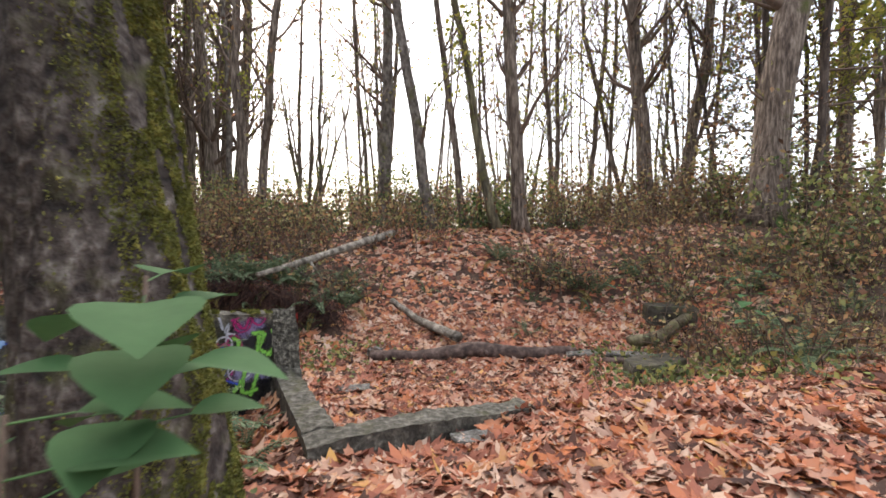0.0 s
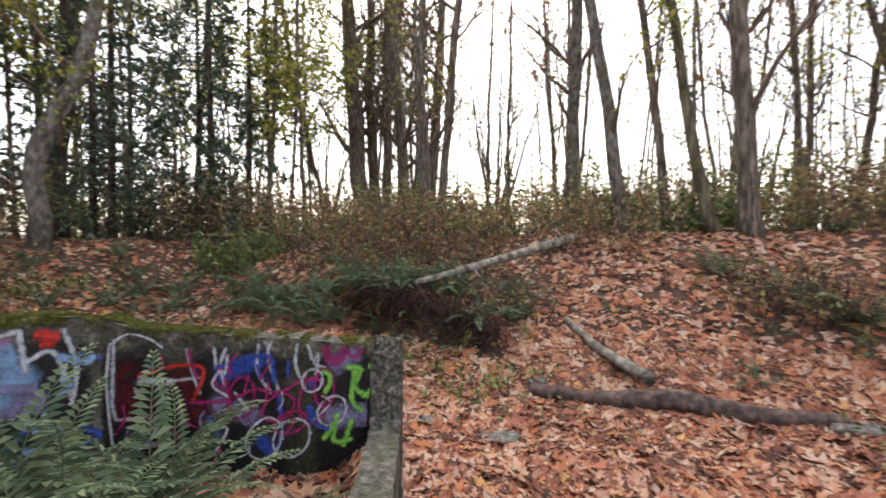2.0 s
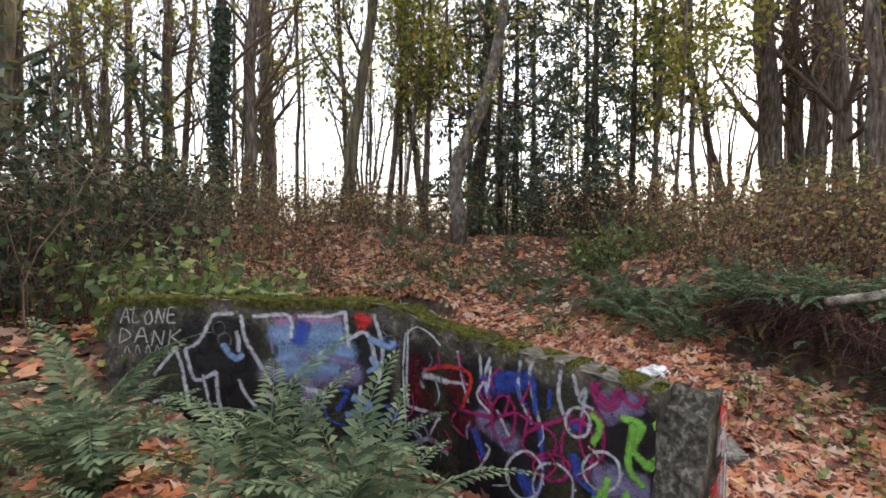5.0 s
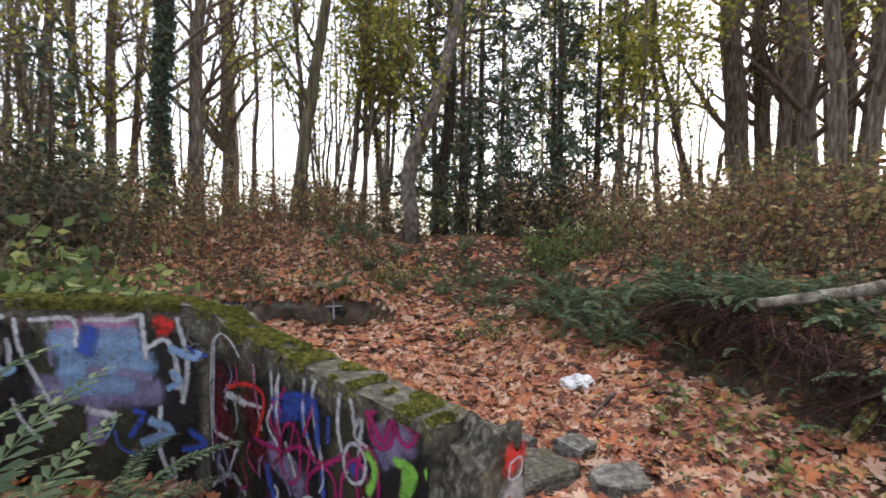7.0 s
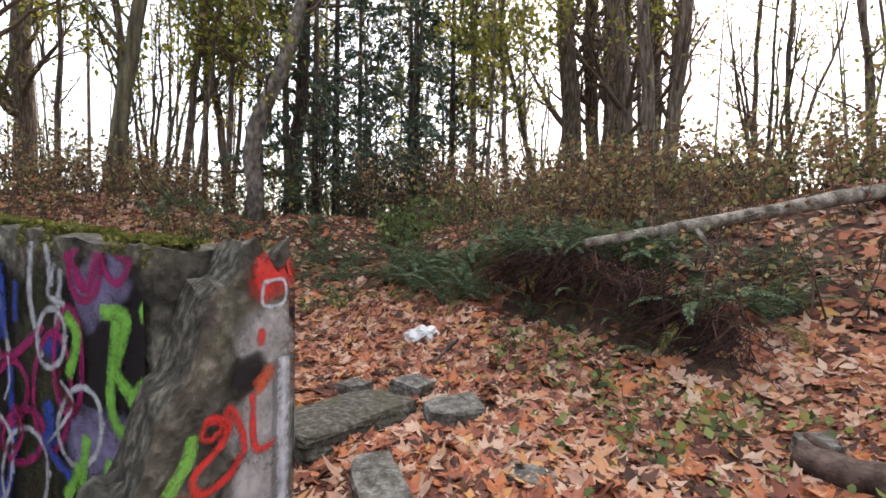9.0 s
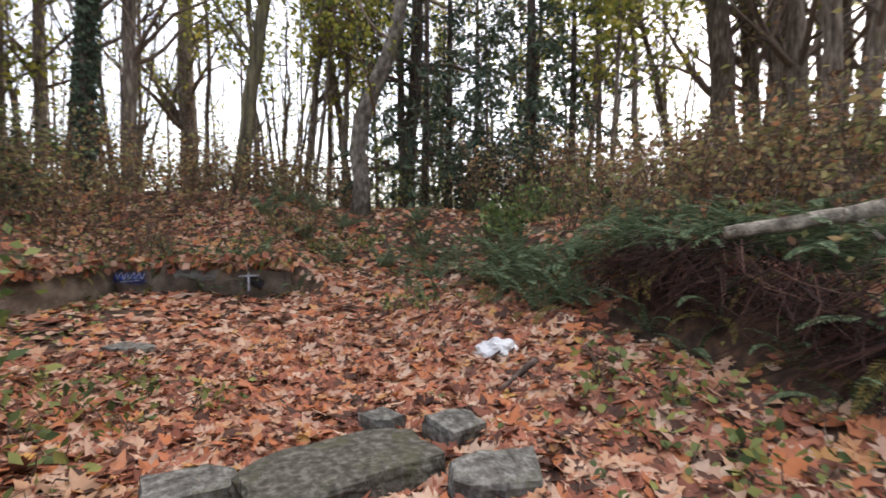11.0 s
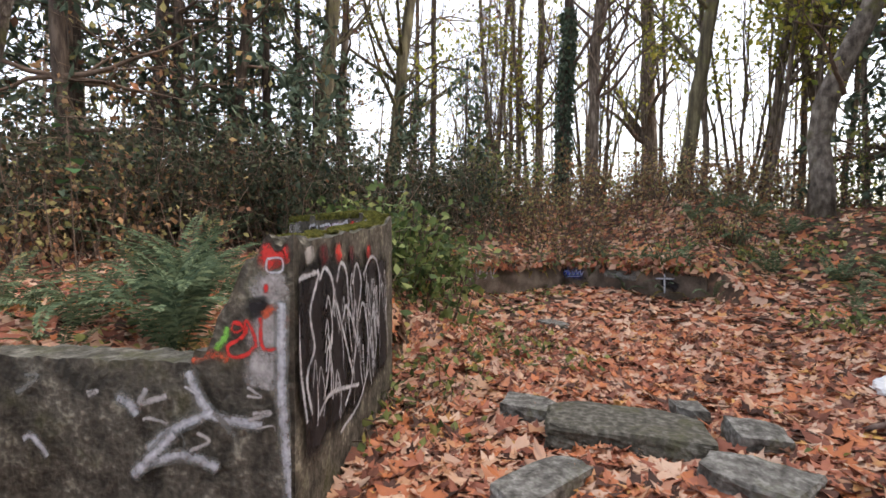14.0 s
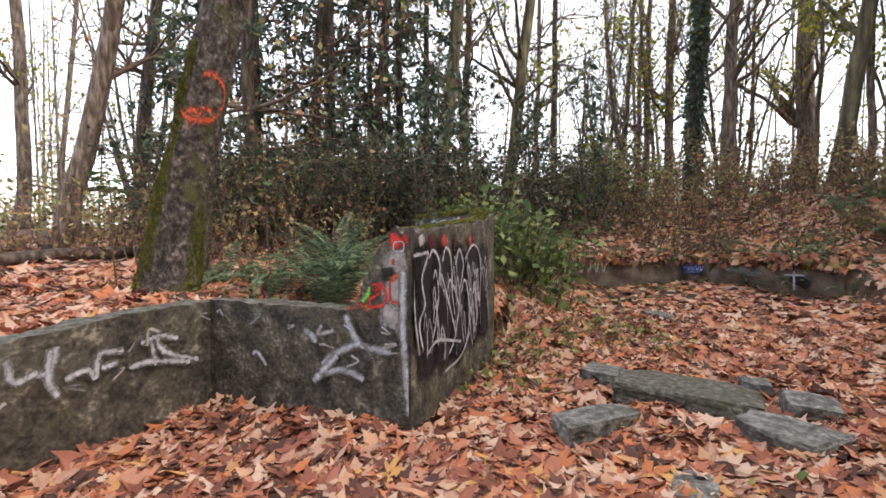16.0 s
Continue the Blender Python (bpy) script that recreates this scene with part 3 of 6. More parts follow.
def timber(name, pts, radii, material, label, sides=12, seed=0, stubs=()):
    """A fallen log or branch through the given places, resting on the ground, with side stubs."""
    ctrl = np.array(pts, float)
    t = np.linspace(0, len(ctrl) - 1, 8 * (len(ctrl) - 1) + 1)
    path = np.stack([np.interp(t, np.arange(len(ctrl)), ctrl[:, i]) for i in range(3)], 1)
    rs = np.random.RandomState(seed)
    path[1:-1] += rs.normal(size=(len(path) - 2, 3)) * radii[0] * 0.07
    rad = np.interp(t, np.linspace(0, len(ctrl) - 1, len(radii)), radii)
    root = thing(name, tuple(ctrl[0]), label, "log" if "log" in name else "branch")
    b = Build()
    b.tube(path - ctrl[0], rad, sides=sides, wob=0.08, seed=seed)
    child("stem", b.mesh("stem", material), root)
    for k, w, ln in stubs:
        s = Build()
        p0 = path[k] - ctrl[0]
        w = np.array(w, float)
        s.tube([p0, p0 + w * ln * 0.5 + rs.normal(size=3) * 0.02, p0 + w * ln], [rad[k] * 0.5, rad[k] * 0.4, rad[k] * 0.22], sides=7, wob=0.1)
        child("side_branch", s.mesh("side_branch", material), root)
    return root


def on(x, y, up):
    return (x, y, gz(x, y) + up)


timber("fallen_log", [(-3.12, 7.95, 0.8), (-2.35, 9.3, 1.07), (-1.7, 10.5, 1.32), (-1.2, 11.45, 1.5)], [0.045, 0.07, 0.085, 0.09], M_LOG, "pale weathered fallen log sloping down over the fern bank", seed=1,
       stubs=[(4, (0.7, 0.5, -0.7), 0.45), (6, (0.6, -0.2, -0.8), 0.5)])
timber("fallen_branch", [on(-1.1, 7.1, 0.1), on(-0.4, 7.0, 0.06), on(0.5, 7.05, 0.1), on(1.3, 7.15, 0.06), on(2.05, 7.3, 0.04)], [0.085, 0.1, 0.125, 0.11, 0.08], M_WETLOG,
       "dark rotting branch lying across the leaf-covered hollow", seed=2, stubs=[(2, (-0.6, 0.5, 0.3), 0.3), (17, (0.2, -0.6, -0.1), 0.25)])
timber("fallen_branch", [on(-0.95, 8.75, 0.09), on(-0.4, 8.1, 0.1), on(0.25, 7.3, 0.2)], [0.05, 0.065, 0.08], M_LOG, "pale bare branch leaning on the dark branch", seed=3)
timber("fallen_branch", [on(2.3, 6.75, 0.05), on(2.9, 6.72, 0.06), on(3.6, 6.9, 0.05)], [0.06, 0.06, 0.04], M_WETLOG, "dark branch lying beside pale slabs", seed=4)
timber("fallen_log", [on(2.9, 7.35, 0.1), on(3.4, 7.4, 0.13), on(4.0, 7.7, 0.12)], [0.09, 0.1, 0.08], M_BARK_MOSS, "short mossy log at the foot of the bank", seed=5)
timber("fallen_log", [on(-1.6, -3.2, 0.06), on(-0.4, -2.7, 0.09), on(0.9, -2.3, 0.06)], [0.1, 0.11, 0.09], M_BARK_DARK, "dark fallen log behind the painted tree", seed=6)
timber("stick", [on(-2.55, 6.5, 0.02), on(-2.3, 6.75, 0.03)], [0.018, 0.012], M_WETLOG, "short dark stick lying on the leaves", sides=6, seed=7)
timber("stick", [on(-3.9, 6.95, 0.06), on(-3.75, 6.55, 0.04)], [0.03, 0.02], M_WETLOG, "broken dark stick beside the white bag", sides=6, seed=8)

# white plastic bag, crumpled
bm = bmesh.new()
bmesh.ops.create_icosphere(bm, subdivisions=4, radius=1.0)
for v in bm.verts:
    c = v.co.copy()
    g = 1 + 0.35 * noise.noise(c * 2.0) + 0.22 * abs(noise.noise(c * 5.0 + Vector((3, 1, 0)))) + 0.1 * noise.noise(c * 12)
    v.co = Vector((c.x * 0.17 * g, c.y * 0.11 * g, max(-0.03, c.z * 0.12 * g + 0.03 * c.x)))
me = bpy.data.meshes.new("plastic_bag")
bm.to_mesh(me)
bm.free()
M_BAG = mat("white_plastic_film", [(0.3, (0.6, 0.62, 0.66)), (0.6, (0.82, 0.83, 0.85))], scale=6, rough=0.35, bump=0.4, bump_scale=25, translucent=0.2, spec=0.5)
me.materials.append(M_BAG)
for p in me.polygons:
    p.use_smooth = False
bag = tagged(new("plastic_bag", me), "crumpled white plastic bag lying on the leaves", "bag")
bag.matrix_basis = pose(-4.36, 6.86, gz(-4.36, 6.86) + 0.04, 0, 8, 40)


# ---- the mossy tree with paint marks ----
RING_XY = (-0.81, 1.26)
ring_z = gz(*RING_XY) - 0.15
ring_tree = thing("painted_tree", (*RING_XY, ring_z), "thick mossy maple trunk with orange-red paint marks", "tree")


def ring_axis(h):
    return np.array((-0.16 * h + 0.05 * math.sin(h * 0.9), 0.12 * h - 0.04 * math.sin(h * 0.7)))


def ring_radius(h, ang):
    flare = 0.14 * math.exp(-h / 0.55) * (1 + 0.5 * math.sin(4 * ang + 1))
    plates = 0.03 * noise.noise(Vector((math.cos(ang) * 4, math.sin(ang) * 4, h * 2.6))) + 0.014 * noise.noise(Vector((math.cos(ang) * 12, math.sin(ang) * 12, h * 6)))
    swell = 0.05 * math.exp(-((h - 1.0) / 0.3) ** 2) * max(0, math.cos(ang + 0.9))
    return max(0.03, 0.23 - 0.009 * h + flare + plates + swell - 0.012 * max(0, h - 3))


def on_trunk(h, ang, off):
    c = ring_axis(h)
    r = ring_radius(h, ang) + off
    return (c[0] + r * math.cos(ang), c[1] + r * math.sin(ang), h)


hs = np.concatenate([np.linspace(0, 4, 110), np.linspace(4.2, 12, 25)])
ns = 64
b = Build()
vs = [on_trunk(h, j * 2 * math.pi / ns, 0.0) for h in hs for j in range(ns)]
b.add(vs, [(i * ns + j, i * ns + (j + 1) % ns, (i + 1) * ns + (j + 1) % ns, (i + 1) * ns + j) for i in range(len(hs) - 1) for j in range(ns)])
M_MAPLE = mat("flaking_maple_bark", [(0.3, (0.016, 0.012, 0.01)), (0.46, (0.045, 0.034, 0.028)), (0.62, (0.095, 0.078, 0.066)), (0.8, (0.22, 0.195, 0.17))], scale=15, stretch=(1, 1, 0.8), bump=1.0, bump_scale=36, fine=0.8,
              patch=((0.06, 0.06, 0.02), 3.0, 0.54, 0.66))
child("trunk", b.mesh("trunk", M_MAPLE), ring_tree)
rs = np.random.RandomState(5)
tips = []
for i in range(9):
    lb = Build()
    h = rs.uniform(4.5, 10)
    a = rs.rand() * 6.28
    limb(lb, (*ring_axis(h), h), np.array((math.cos(a), math.sin(a), 0.7)) / 1.22, 2.5 + rs.rand() * 2, 0.07, rs, tips, 0)
    child("limb", lb.mesh("limb", M_BARK), ring_tree)
tips = np.array(tips)
child("crown", leaf_cards(900, rs, lambda m: tips[rs.randint(len(tips), size=m)] + rs.normal(size=(m, 3)) * 0.2, 0.14, M_YELLOW, "crown"), ring_tree)


def moss_at(m):
    out = []
    while len(out) < m:
        low = rs.rand() < 0.2
        h = abs(rs.normal()) * 0.45 if low else rs.rand() * 2.6
        ang = rs.normal() * 0.25 + 1.95 if low else rs.normal() * 0.5 - 0.1
        if h > 2.6 or 0.55 < ang < 1.6 or noise.noise(Vector((math.cos(ang) * 5, math.sin(ang) * 5, h * 4))) < -0.32 + 0.1 * h:
            continue
        out.append(on_trunk(h, ang, 0.004))
    return np.array(out)


child("moss", leaf_cards(80000, rs, moss_at, 0.0105, M_MOSS, "moss", droop=0.1), ring_tree, "thick yellow-green moss on the lower trunk")


def fuzzy(name, colour, rough=0.7, wear=0.5):
    """Sprayed paint: thins out to the concrete at its edges and in worn spots."""
    m = mat(name, [(0.3, tuple(c * 0.7 for c in colour)), (0.6, colour), (0.8, tuple(min(1, c * 1.15) for c in colour))], scale=9, rough=rough, bump=0.4, bump_scale=80)
    n, l = m.node_tree.nodes, m.node_tree.links
    at = n.new("ShaderNodeAttribute")
    at.attribute_name = "cover"
    no = n.new("ShaderNodeTexNoise")
    no.inputs["Scale"].default_value, no.inputs["Detail"].default_value, no.inputs["Roughness"].default_value = 26.0, 10.0, 0.8
    co = n.new("ShaderNodeTexCoord")
    l.new(co.outputs["Object"], no.inputs["Vector"])
    mr = n.new("ShaderNodeMapRange")
    mr.inputs["From Min"].default_value, mr.inputs["From Max"].default_value = 0.3, 0.72
    mr.inputs["To Min"].default_value, mr.inputs["To Max"].default_value = 0.0, wear
    l.new(no.outputs["Fac"], mr.inputs["Value"])
    su = n.new("ShaderNodeMath")
    su.operation, su.use_clamp = "SUBTRACT", True
    mu = n.new("ShaderNodeMath")
    mu.operation = "MULTIPLY"
    l.new(at.outputs["Fac"], mu.inputs[0])
    mu.inputs[1].default_value = 1.35
    l.new(mu.outputs[0], su.inputs[0])
    l.new(mr.outputs[0], su.inputs[1])
    tr = n.new("ShaderNodeBsdfTransparent")
    ms = n.new("ShaderNodeMixShader")
    l.new(su.outputs[0], ms.inputs[0])
    l.new(tr.outputs[0], ms.inputs[1])
    l.new(n["Principled BSDF"].outputs[0], ms.inputs[2])
    l.new(ms.outputs[0], n["Material Output"].inputs[0])
    return m


PAINT = {"WHITE": (0.55, 0.56, 0.61), "RED": (0.6, 0.035, 0.03), "BLUE": (0.03, 0.07, 0.36), "GREEN": (0.2, 0.5, 0.08), "MAGENTA": (0.32, 0.015, 0.12), "LIGHTBLUE": (0.2, 0.32, 0.52), "VIOLET": (0.2, 0.17, 0.3),
         "BLACK": (0.012, 0.01, 0.012), "DARKRED": (0.09, 0.006, 0.012), "ORANGE": (0.55, 0.1, 0.045), "GREY": (0.17, 0.17, 0.16), "PALE": (0.42, 0.4, 0.4), "MURK": (0.035, 0.036, 0.02), "PINK": (0.42, 0.2, 0.34)}
M_PAINT = {k: fuzzy("paint_" + k.lower(), c, wear={"WHITE": 1.2, "BLACK": 0.5, "ORANGE": 1.25}.get(k, 1.0)) for k, c in PAINT.items()}
PROFILE = ((-0.5, 0.0), (-0.36, 0.7), (0.0, 1.0), (0.36, 0.7), (0.5, 0.0))


def ribbon(name, line, width, place, colour, parent, label=""):
    """A painted stroke along line, a list of (u, v); place(u, v) gives the spot on the surface."""
    c = np.array(line, float)
    if len(c) == 2:
        c = np.array([c[0], c.mean(0), c[1]])
    ext = [2 * c[0] - c[1], *c, 2 * c[-1] - c[-2]]
    pts = []
    for i in range(1, len(ext) - 2):
        for t in np.linspace(0, 1, 6, endpoint=False):
            p0, p1, p2, p3 = ext[i - 1:i + 3]
            pts.append(0.5 * (2 * p1 + (p2 - p0) * t + (2 * p0 - 5 * p1 + 4 * p2 - p3) * t * t + (3 * p1 - p0 - 3 * p2 + p3) * t ** 3))
    pts.append(c[-1])
    pts = np.array(pts)
    tan = np.gradient(pts, axis=0)
    tan /= np.linalg.norm(tan, axis=1)[:, None] + 1e-9
    cap = width * 0.35
    pts = np.concatenate([[pts[0] - tan[0] * cap], pts, [pts[-1] + tan[-1] * cap]])
    tan = np.concatenate([[tan[0]], tan, [tan[-1]]])
    nr = np.stack([-tan[:, 1], tan[:, 0]], 1)
    v, cover = [], []
    for i, p in enumerate(pts):
        end = i in (0, len(pts) - 1)
        for o, k in PROFILE:
            q = p + nr[i] * o * width * (0.6 if end else 1)
            v.append(place(q[0], q[1]))
            cover.append(0.0 if end else k)
    f = [(i * 5 + j, i * 5 + j + 1, i * 5 + j + 6, i * 5 + j + 5) for i in range(len(pts) - 1) for j in range(4)]
    bb = Build()
    bb.add(v, f)
    me = bb.mesh(name, M_PAINT[colour])
    me.attributes.new("cover", "FLOAT", "POINT").data.foreach_set("value", cover)
    ob = child(name, me, parent, label)
    return ob


def trunk_spot(u, v):
    return on_trunk(v - ring_z, u, 0.006)


for line, w in [(((1.1, 1.86), (0.7, 1.9), (0.4, 1.95)), 0.08), (((1.35, 1.93), (0.9, 1.95), (0.6, 1.92)), 0.07), (((1.15, 2.3), (1.6, 2.3), (2.05, 2.22), (2.25, 2.08), (2.0, 1.92), (1.5, 1.86), (0.9, 1.88)), 0.075),
                (((0.9, 1.88), (0.92, 1.78)), 0.07), (((1.3, 1.98), (1.7, 1.96)), 0.06)]:
    ribbon("paint_mark", line, w * 1.45, trunk_spot, "ORANGE", ring_tree, "orange-red sprayed paint mark on the bark")

# ---- leaning tree, conifers, multi-stem maples ----
root = thing("leaning_tree", (-12.0, 7.3, gz(-12.0, 7.3) - 0.1), "grey crooked tree that bends over above the bank", "tree")
b = Build()
b.tube([(0, 0, 0), (0.02, 0.03, 0.8), (-0.05, -0.06, 1.6), (0.0, 0.02, 2.3), (0.15, 0.3, 3.1), (0.28, 0.6, 3.8), (0.4, 0.85, 4.8), (0.5, 1.1, 6.2), (0.5, 1.3, 8.5), (0.6, 1.5, 11)],
       [0.26, 0.2, 0.19, 0.2, 0.18, 0.17, 0.15, 0.13, 0.1, 0.05], sides=12, wob=0.14, seed=4)
child("trunk", b.mesh("trunk", M_BARK_GREY), root)
rs = np.random.RandomState(77)
tips = []
for h in (2.4, 4.2, 5.0, 6.0, 7.2, 8.4):
    lb = Build()
    a = rs.rand() * 6.28
    limb(lb, (0.3, 0.16 * h - 0.1, h), np.array((math.cos(a), math.sin(a), 0.6)) / 1.17, 2.0, 0.05, rs, tips, 0)
    child("limb", lb.mesh("limb", M_TWIG), root)
tips = np.array(tips)
child("crown", leaf_cards(700, rs, lambda m: tips[rs.randint(len(tips), size=m)] + rs.normal(size=(m, 3)) * 0.2, 0.12, M_YELLOW, "crown"), root)


def conifer(height, spread, seed, label, bare=0.12):
    rs = np.random.RandomState(seed)
    root = thing("conifer", (0, 0, 0), label, "tree", "dark conifers")
    b = Build()
    b.tube([(0, 0, 0), (0.05, 0, height * 0.4), (0.0, 0.05, height)], [0.009 * height, 0.006 * height, 0.015], sides=8, wob=0.08)
    child("trunk", b.mesh("trunk", M_BARK_DARK), root)
    bb, cs = Build(), []
    n = int(height * 6.5)
    for i in range(n):
        h = height * (bare + (1 - bare) * (i + rs.rand()) / n)
        ln = spread * (1 - h / height) ** 0.75 * rs.uniform(0.45, 1.1) + 0.12
        a = rs.rand() * 6.28
        w = np.array((math.cos(a), math.sin(a), 0))
        pts = [np.array((0, 0, h)) + w * ln * t + np.array((0, 0, 0.12 * ln * t - 0.42 * ln * t * t)) for t in (0, 0.35, 0.7, 1.0)]
        bb.tube(pts, [0.018, 0.013, 0.008, 0.004], sides=3, cap=False)
        m = int(5 + ln * 13)
        t = rs.rand(m) ** 0.38
        base = np.array((0, 0, h)) + w * (ln * t)[:, None] + np.stack([0 * t, 0 * t, 0.12 * ln * t - 0.42 * ln * t * t], 1)
        side = np.array((-w[1], w[0], 0))
        cs.append(base + side * (rs.normal(size=m) * 0.24 * (1.2 - t))[:, None] + np.array((0, 0, -0.06)) * rs.rand(m)[:, None])
    tagged(child("bough_mass", bb.mesh("bough_mass", M_BARK_DARK), root), kind="stuff")
    cs = np.concatenate(cs)
    tagged(child("needle_mass", leaf_cards(len(cs), rs, lambda m: cs, 0.27, M_NEEDLE, "needle_mass", droop=0.8, wide=0.15), root), kind="stuff")
    return root


TALL = conifer(15, 3.0, 11, "tall dark fir with drooping needle branches")
LANK = conifer(13, 2.9, 12, "slender dark fir with gaps between its branches", bare=0.05)
YOUNG = conifer(4.2, 1.25, 13, "young dark green fir in the undergrowth", bare=0.02)


def set_at(ob, x, y, turn=0, first=False, sink=0.08):
    m = pose(x, y, gz(x, y) - sink, 0, 0, turn)
    if first:
        ob.matrix_basis = m
        return ob
    return copy_thing(ob, m)


def stand_all(ob, spots):
    """The first spot takes the thing itself, the others its copies."""
    set_at(ob, *spots[0], 15, True)
    for i, s in enumerate(spots[1:]):
        set_at(ob, *s, 40 + i * 77)


stand_all(TALL, [(-15.5, 11.0), (-18.0, 13.2), (12.5, 19.0), (-13.2, 12.8)])
stand_all(LANK, [(-14.4, 9.8), (-12.4, 13.6), (-14.8, 13.6), (-17.4, 10.0), (-6.4, -5.4), (-4.6, -5.8), (-8.2, -6.0), (-3.4, -6.6), (-5.2, -3.2), (-7.0, -2.9), (-3.9, -4.4), (-8.6, -3.8)])
stand_all(YOUNG, [(-12.9, 9.3), (-12.4, 10.8), (-11.9, 11.8), (-9.6, -0.9), (-11.0, -1.6), (-10.4, 0.2), (-7.0, -1.9), (10.5, 15.5), (-5.3, -2.8), (-6.4, -0.8), (-8.4, -2.2), (-14.6, 11.6)])


def many_stems(x, y, seed, label, n=8, r=0.09, height=9):
    rs = np.random.RandomState(seed)
    root = thing("maple_clump", (x, y, gz(x, y) - 0.1), label, "tree")
    tips = []
    for i in range(n):
        a = i * 6.28 / n + rs.rand() * 0.5
        out = rs.uniform(0.12, 0.42)
        b = Build()
        path = [np.array((math.cos(a) * out * (h ** 0.85), math.sin(a) * out * (h ** 0.85), h)) + rs.normal(size=3) * 0.05 for h in np.linspace(0, height * rs.uniform(0.7, 1), 9)]
        path[0] = np.array((math.cos(a) * 0.08, math.sin(a) * 0.08, 0))
        b.tube(path, np.linspace(r, 0.015, 9), sides=7, wob=0.1, seed=seed + i, cap=False)
        for k in range(6):
            j = rs.randint(2, 8)
            w = rs.normal(size=3)
            w[2] = abs(w[2]) + 0.6
            limb(b, path[j], w / np.linalg.norm(w), rs.uniform(1.0, 2.2), 0.025, rs, tips, 1)
        child("stem", b.mesh("stem", M_BARK_MOSS if i % 2 else M_BARK), root)
    tips = np.array(tips)
    child("crown", leaf_cards(500, rs, lambda m: tips[rs.randint(len(tips), size=m)] + rs.normal(size=(m, 3)) * 0.15, 0.11, M_YELLOW, "crown"), root)
    return root


many_stems(-6.4, 22.5, 31, "multi-stemmed bare maple standing open against the sky")
many_stems(-21.0, -4.5, 32, "clump of thin bare stems fanning upward", n=10, r=0.06, height=8)
many_stems(-16.5, -2.6, 33, "clump of thin bare stems fanning upward", n=10, r=0.05, height=7)
many_stems(-19.0, 6.0, 34, "clump of slender stems with yellow leaves", n=7, r=0.07)
many_stems(-18.0, 1.5, 35, "clump of slender bare stems", n=7, r=0.05)
many_stems(4.0, 24.0, 36, "clump of thin bare stems behind the crest", n=9, r=0.06)
many_stems(10.0, 20.0, 37, "clump of thin bare stems behind the crest", n=9, r=0.06)
many_stems(-14.5, 20.5, 38, "clump of slender stems with yellow leaves", n=7, r=0.07)
many_stems(-3.0, -11.0, 39, "clump of slender stems behind the painted tree", n=9, r=0.06)


# ---- ferns ----
def frond_mesh(length, seed, material):
    """One arching sword-fern frond: a stalk with two rows of pointed leaflets."""
    rs = np.random.RandomState(seed)
    b = Build()
    n = 30
    ts = np.linspace(0, 1, n)
    arch = [np.array((length * (0.62 * t + 0.2 * t * t), 0.04 * math.sin(t * 3 + seed), length * (1.08 * t - 0.78 * t ** 2.1))) for t in ts]
    b.tube(arch, np.linspace(0.005, 0.0015, n), sides=3, cap=False)
    for i in range(3, n):
        t = ts[i]
        ln = length * 0.13 * math.sin(min(1, t * 2.4 + 0.12) * 1.57) * (1.02 - t) ** 0.5
        tan = arch[i] - arch[i - 1]
        tan /= np.linalg.norm(tan)
        for s in (-1, 1):
            side = np.array((0.3, s * 0.95, -0.1 - 0.22 * rs.rand()))
            side /= np.linalg.norm(side)
            w = length / n * 0.56
            p = arch[i]
            b.add([p - tan * w, p + side * ln * 0.5 + tan * w * 0.85, p + side * ln, p + side * ln * 0.5 - tan * w * 0.8 + np.array((0, 0, 0.006))], [(0, 1, 2), (0, 2, 3)])
    return b.mesh("frond", material, smooth=False)


def fern(length, n, seed, label, old=3, tilt=(-34, 8)):
    rs = np.random.RandomState(seed)
    root = thing("sword_fern", (0, 0, 0), label, "fern", "sword ferns")
    kinds = [frond_mesh(length * k, seed + i, M_FERN) for i, k in enumerate((1.0, 0.85, 0.7))]
    dead = frond_mesh(length * 0.8, seed + 9, M_FERN_OLD)
    for i in range(n):
        o = child("frond", dead if i < old else kinds[i % 3], root)
        o.matrix_basis = pose(0, 0, 0.0, 0, 0, i * 137.5 + rs.rand() * 20) @ pose(0.02, 0, 0, rs.uniform(-14, 14), rs.uniform(*tilt) if i >= old else 34, 0)
    return root


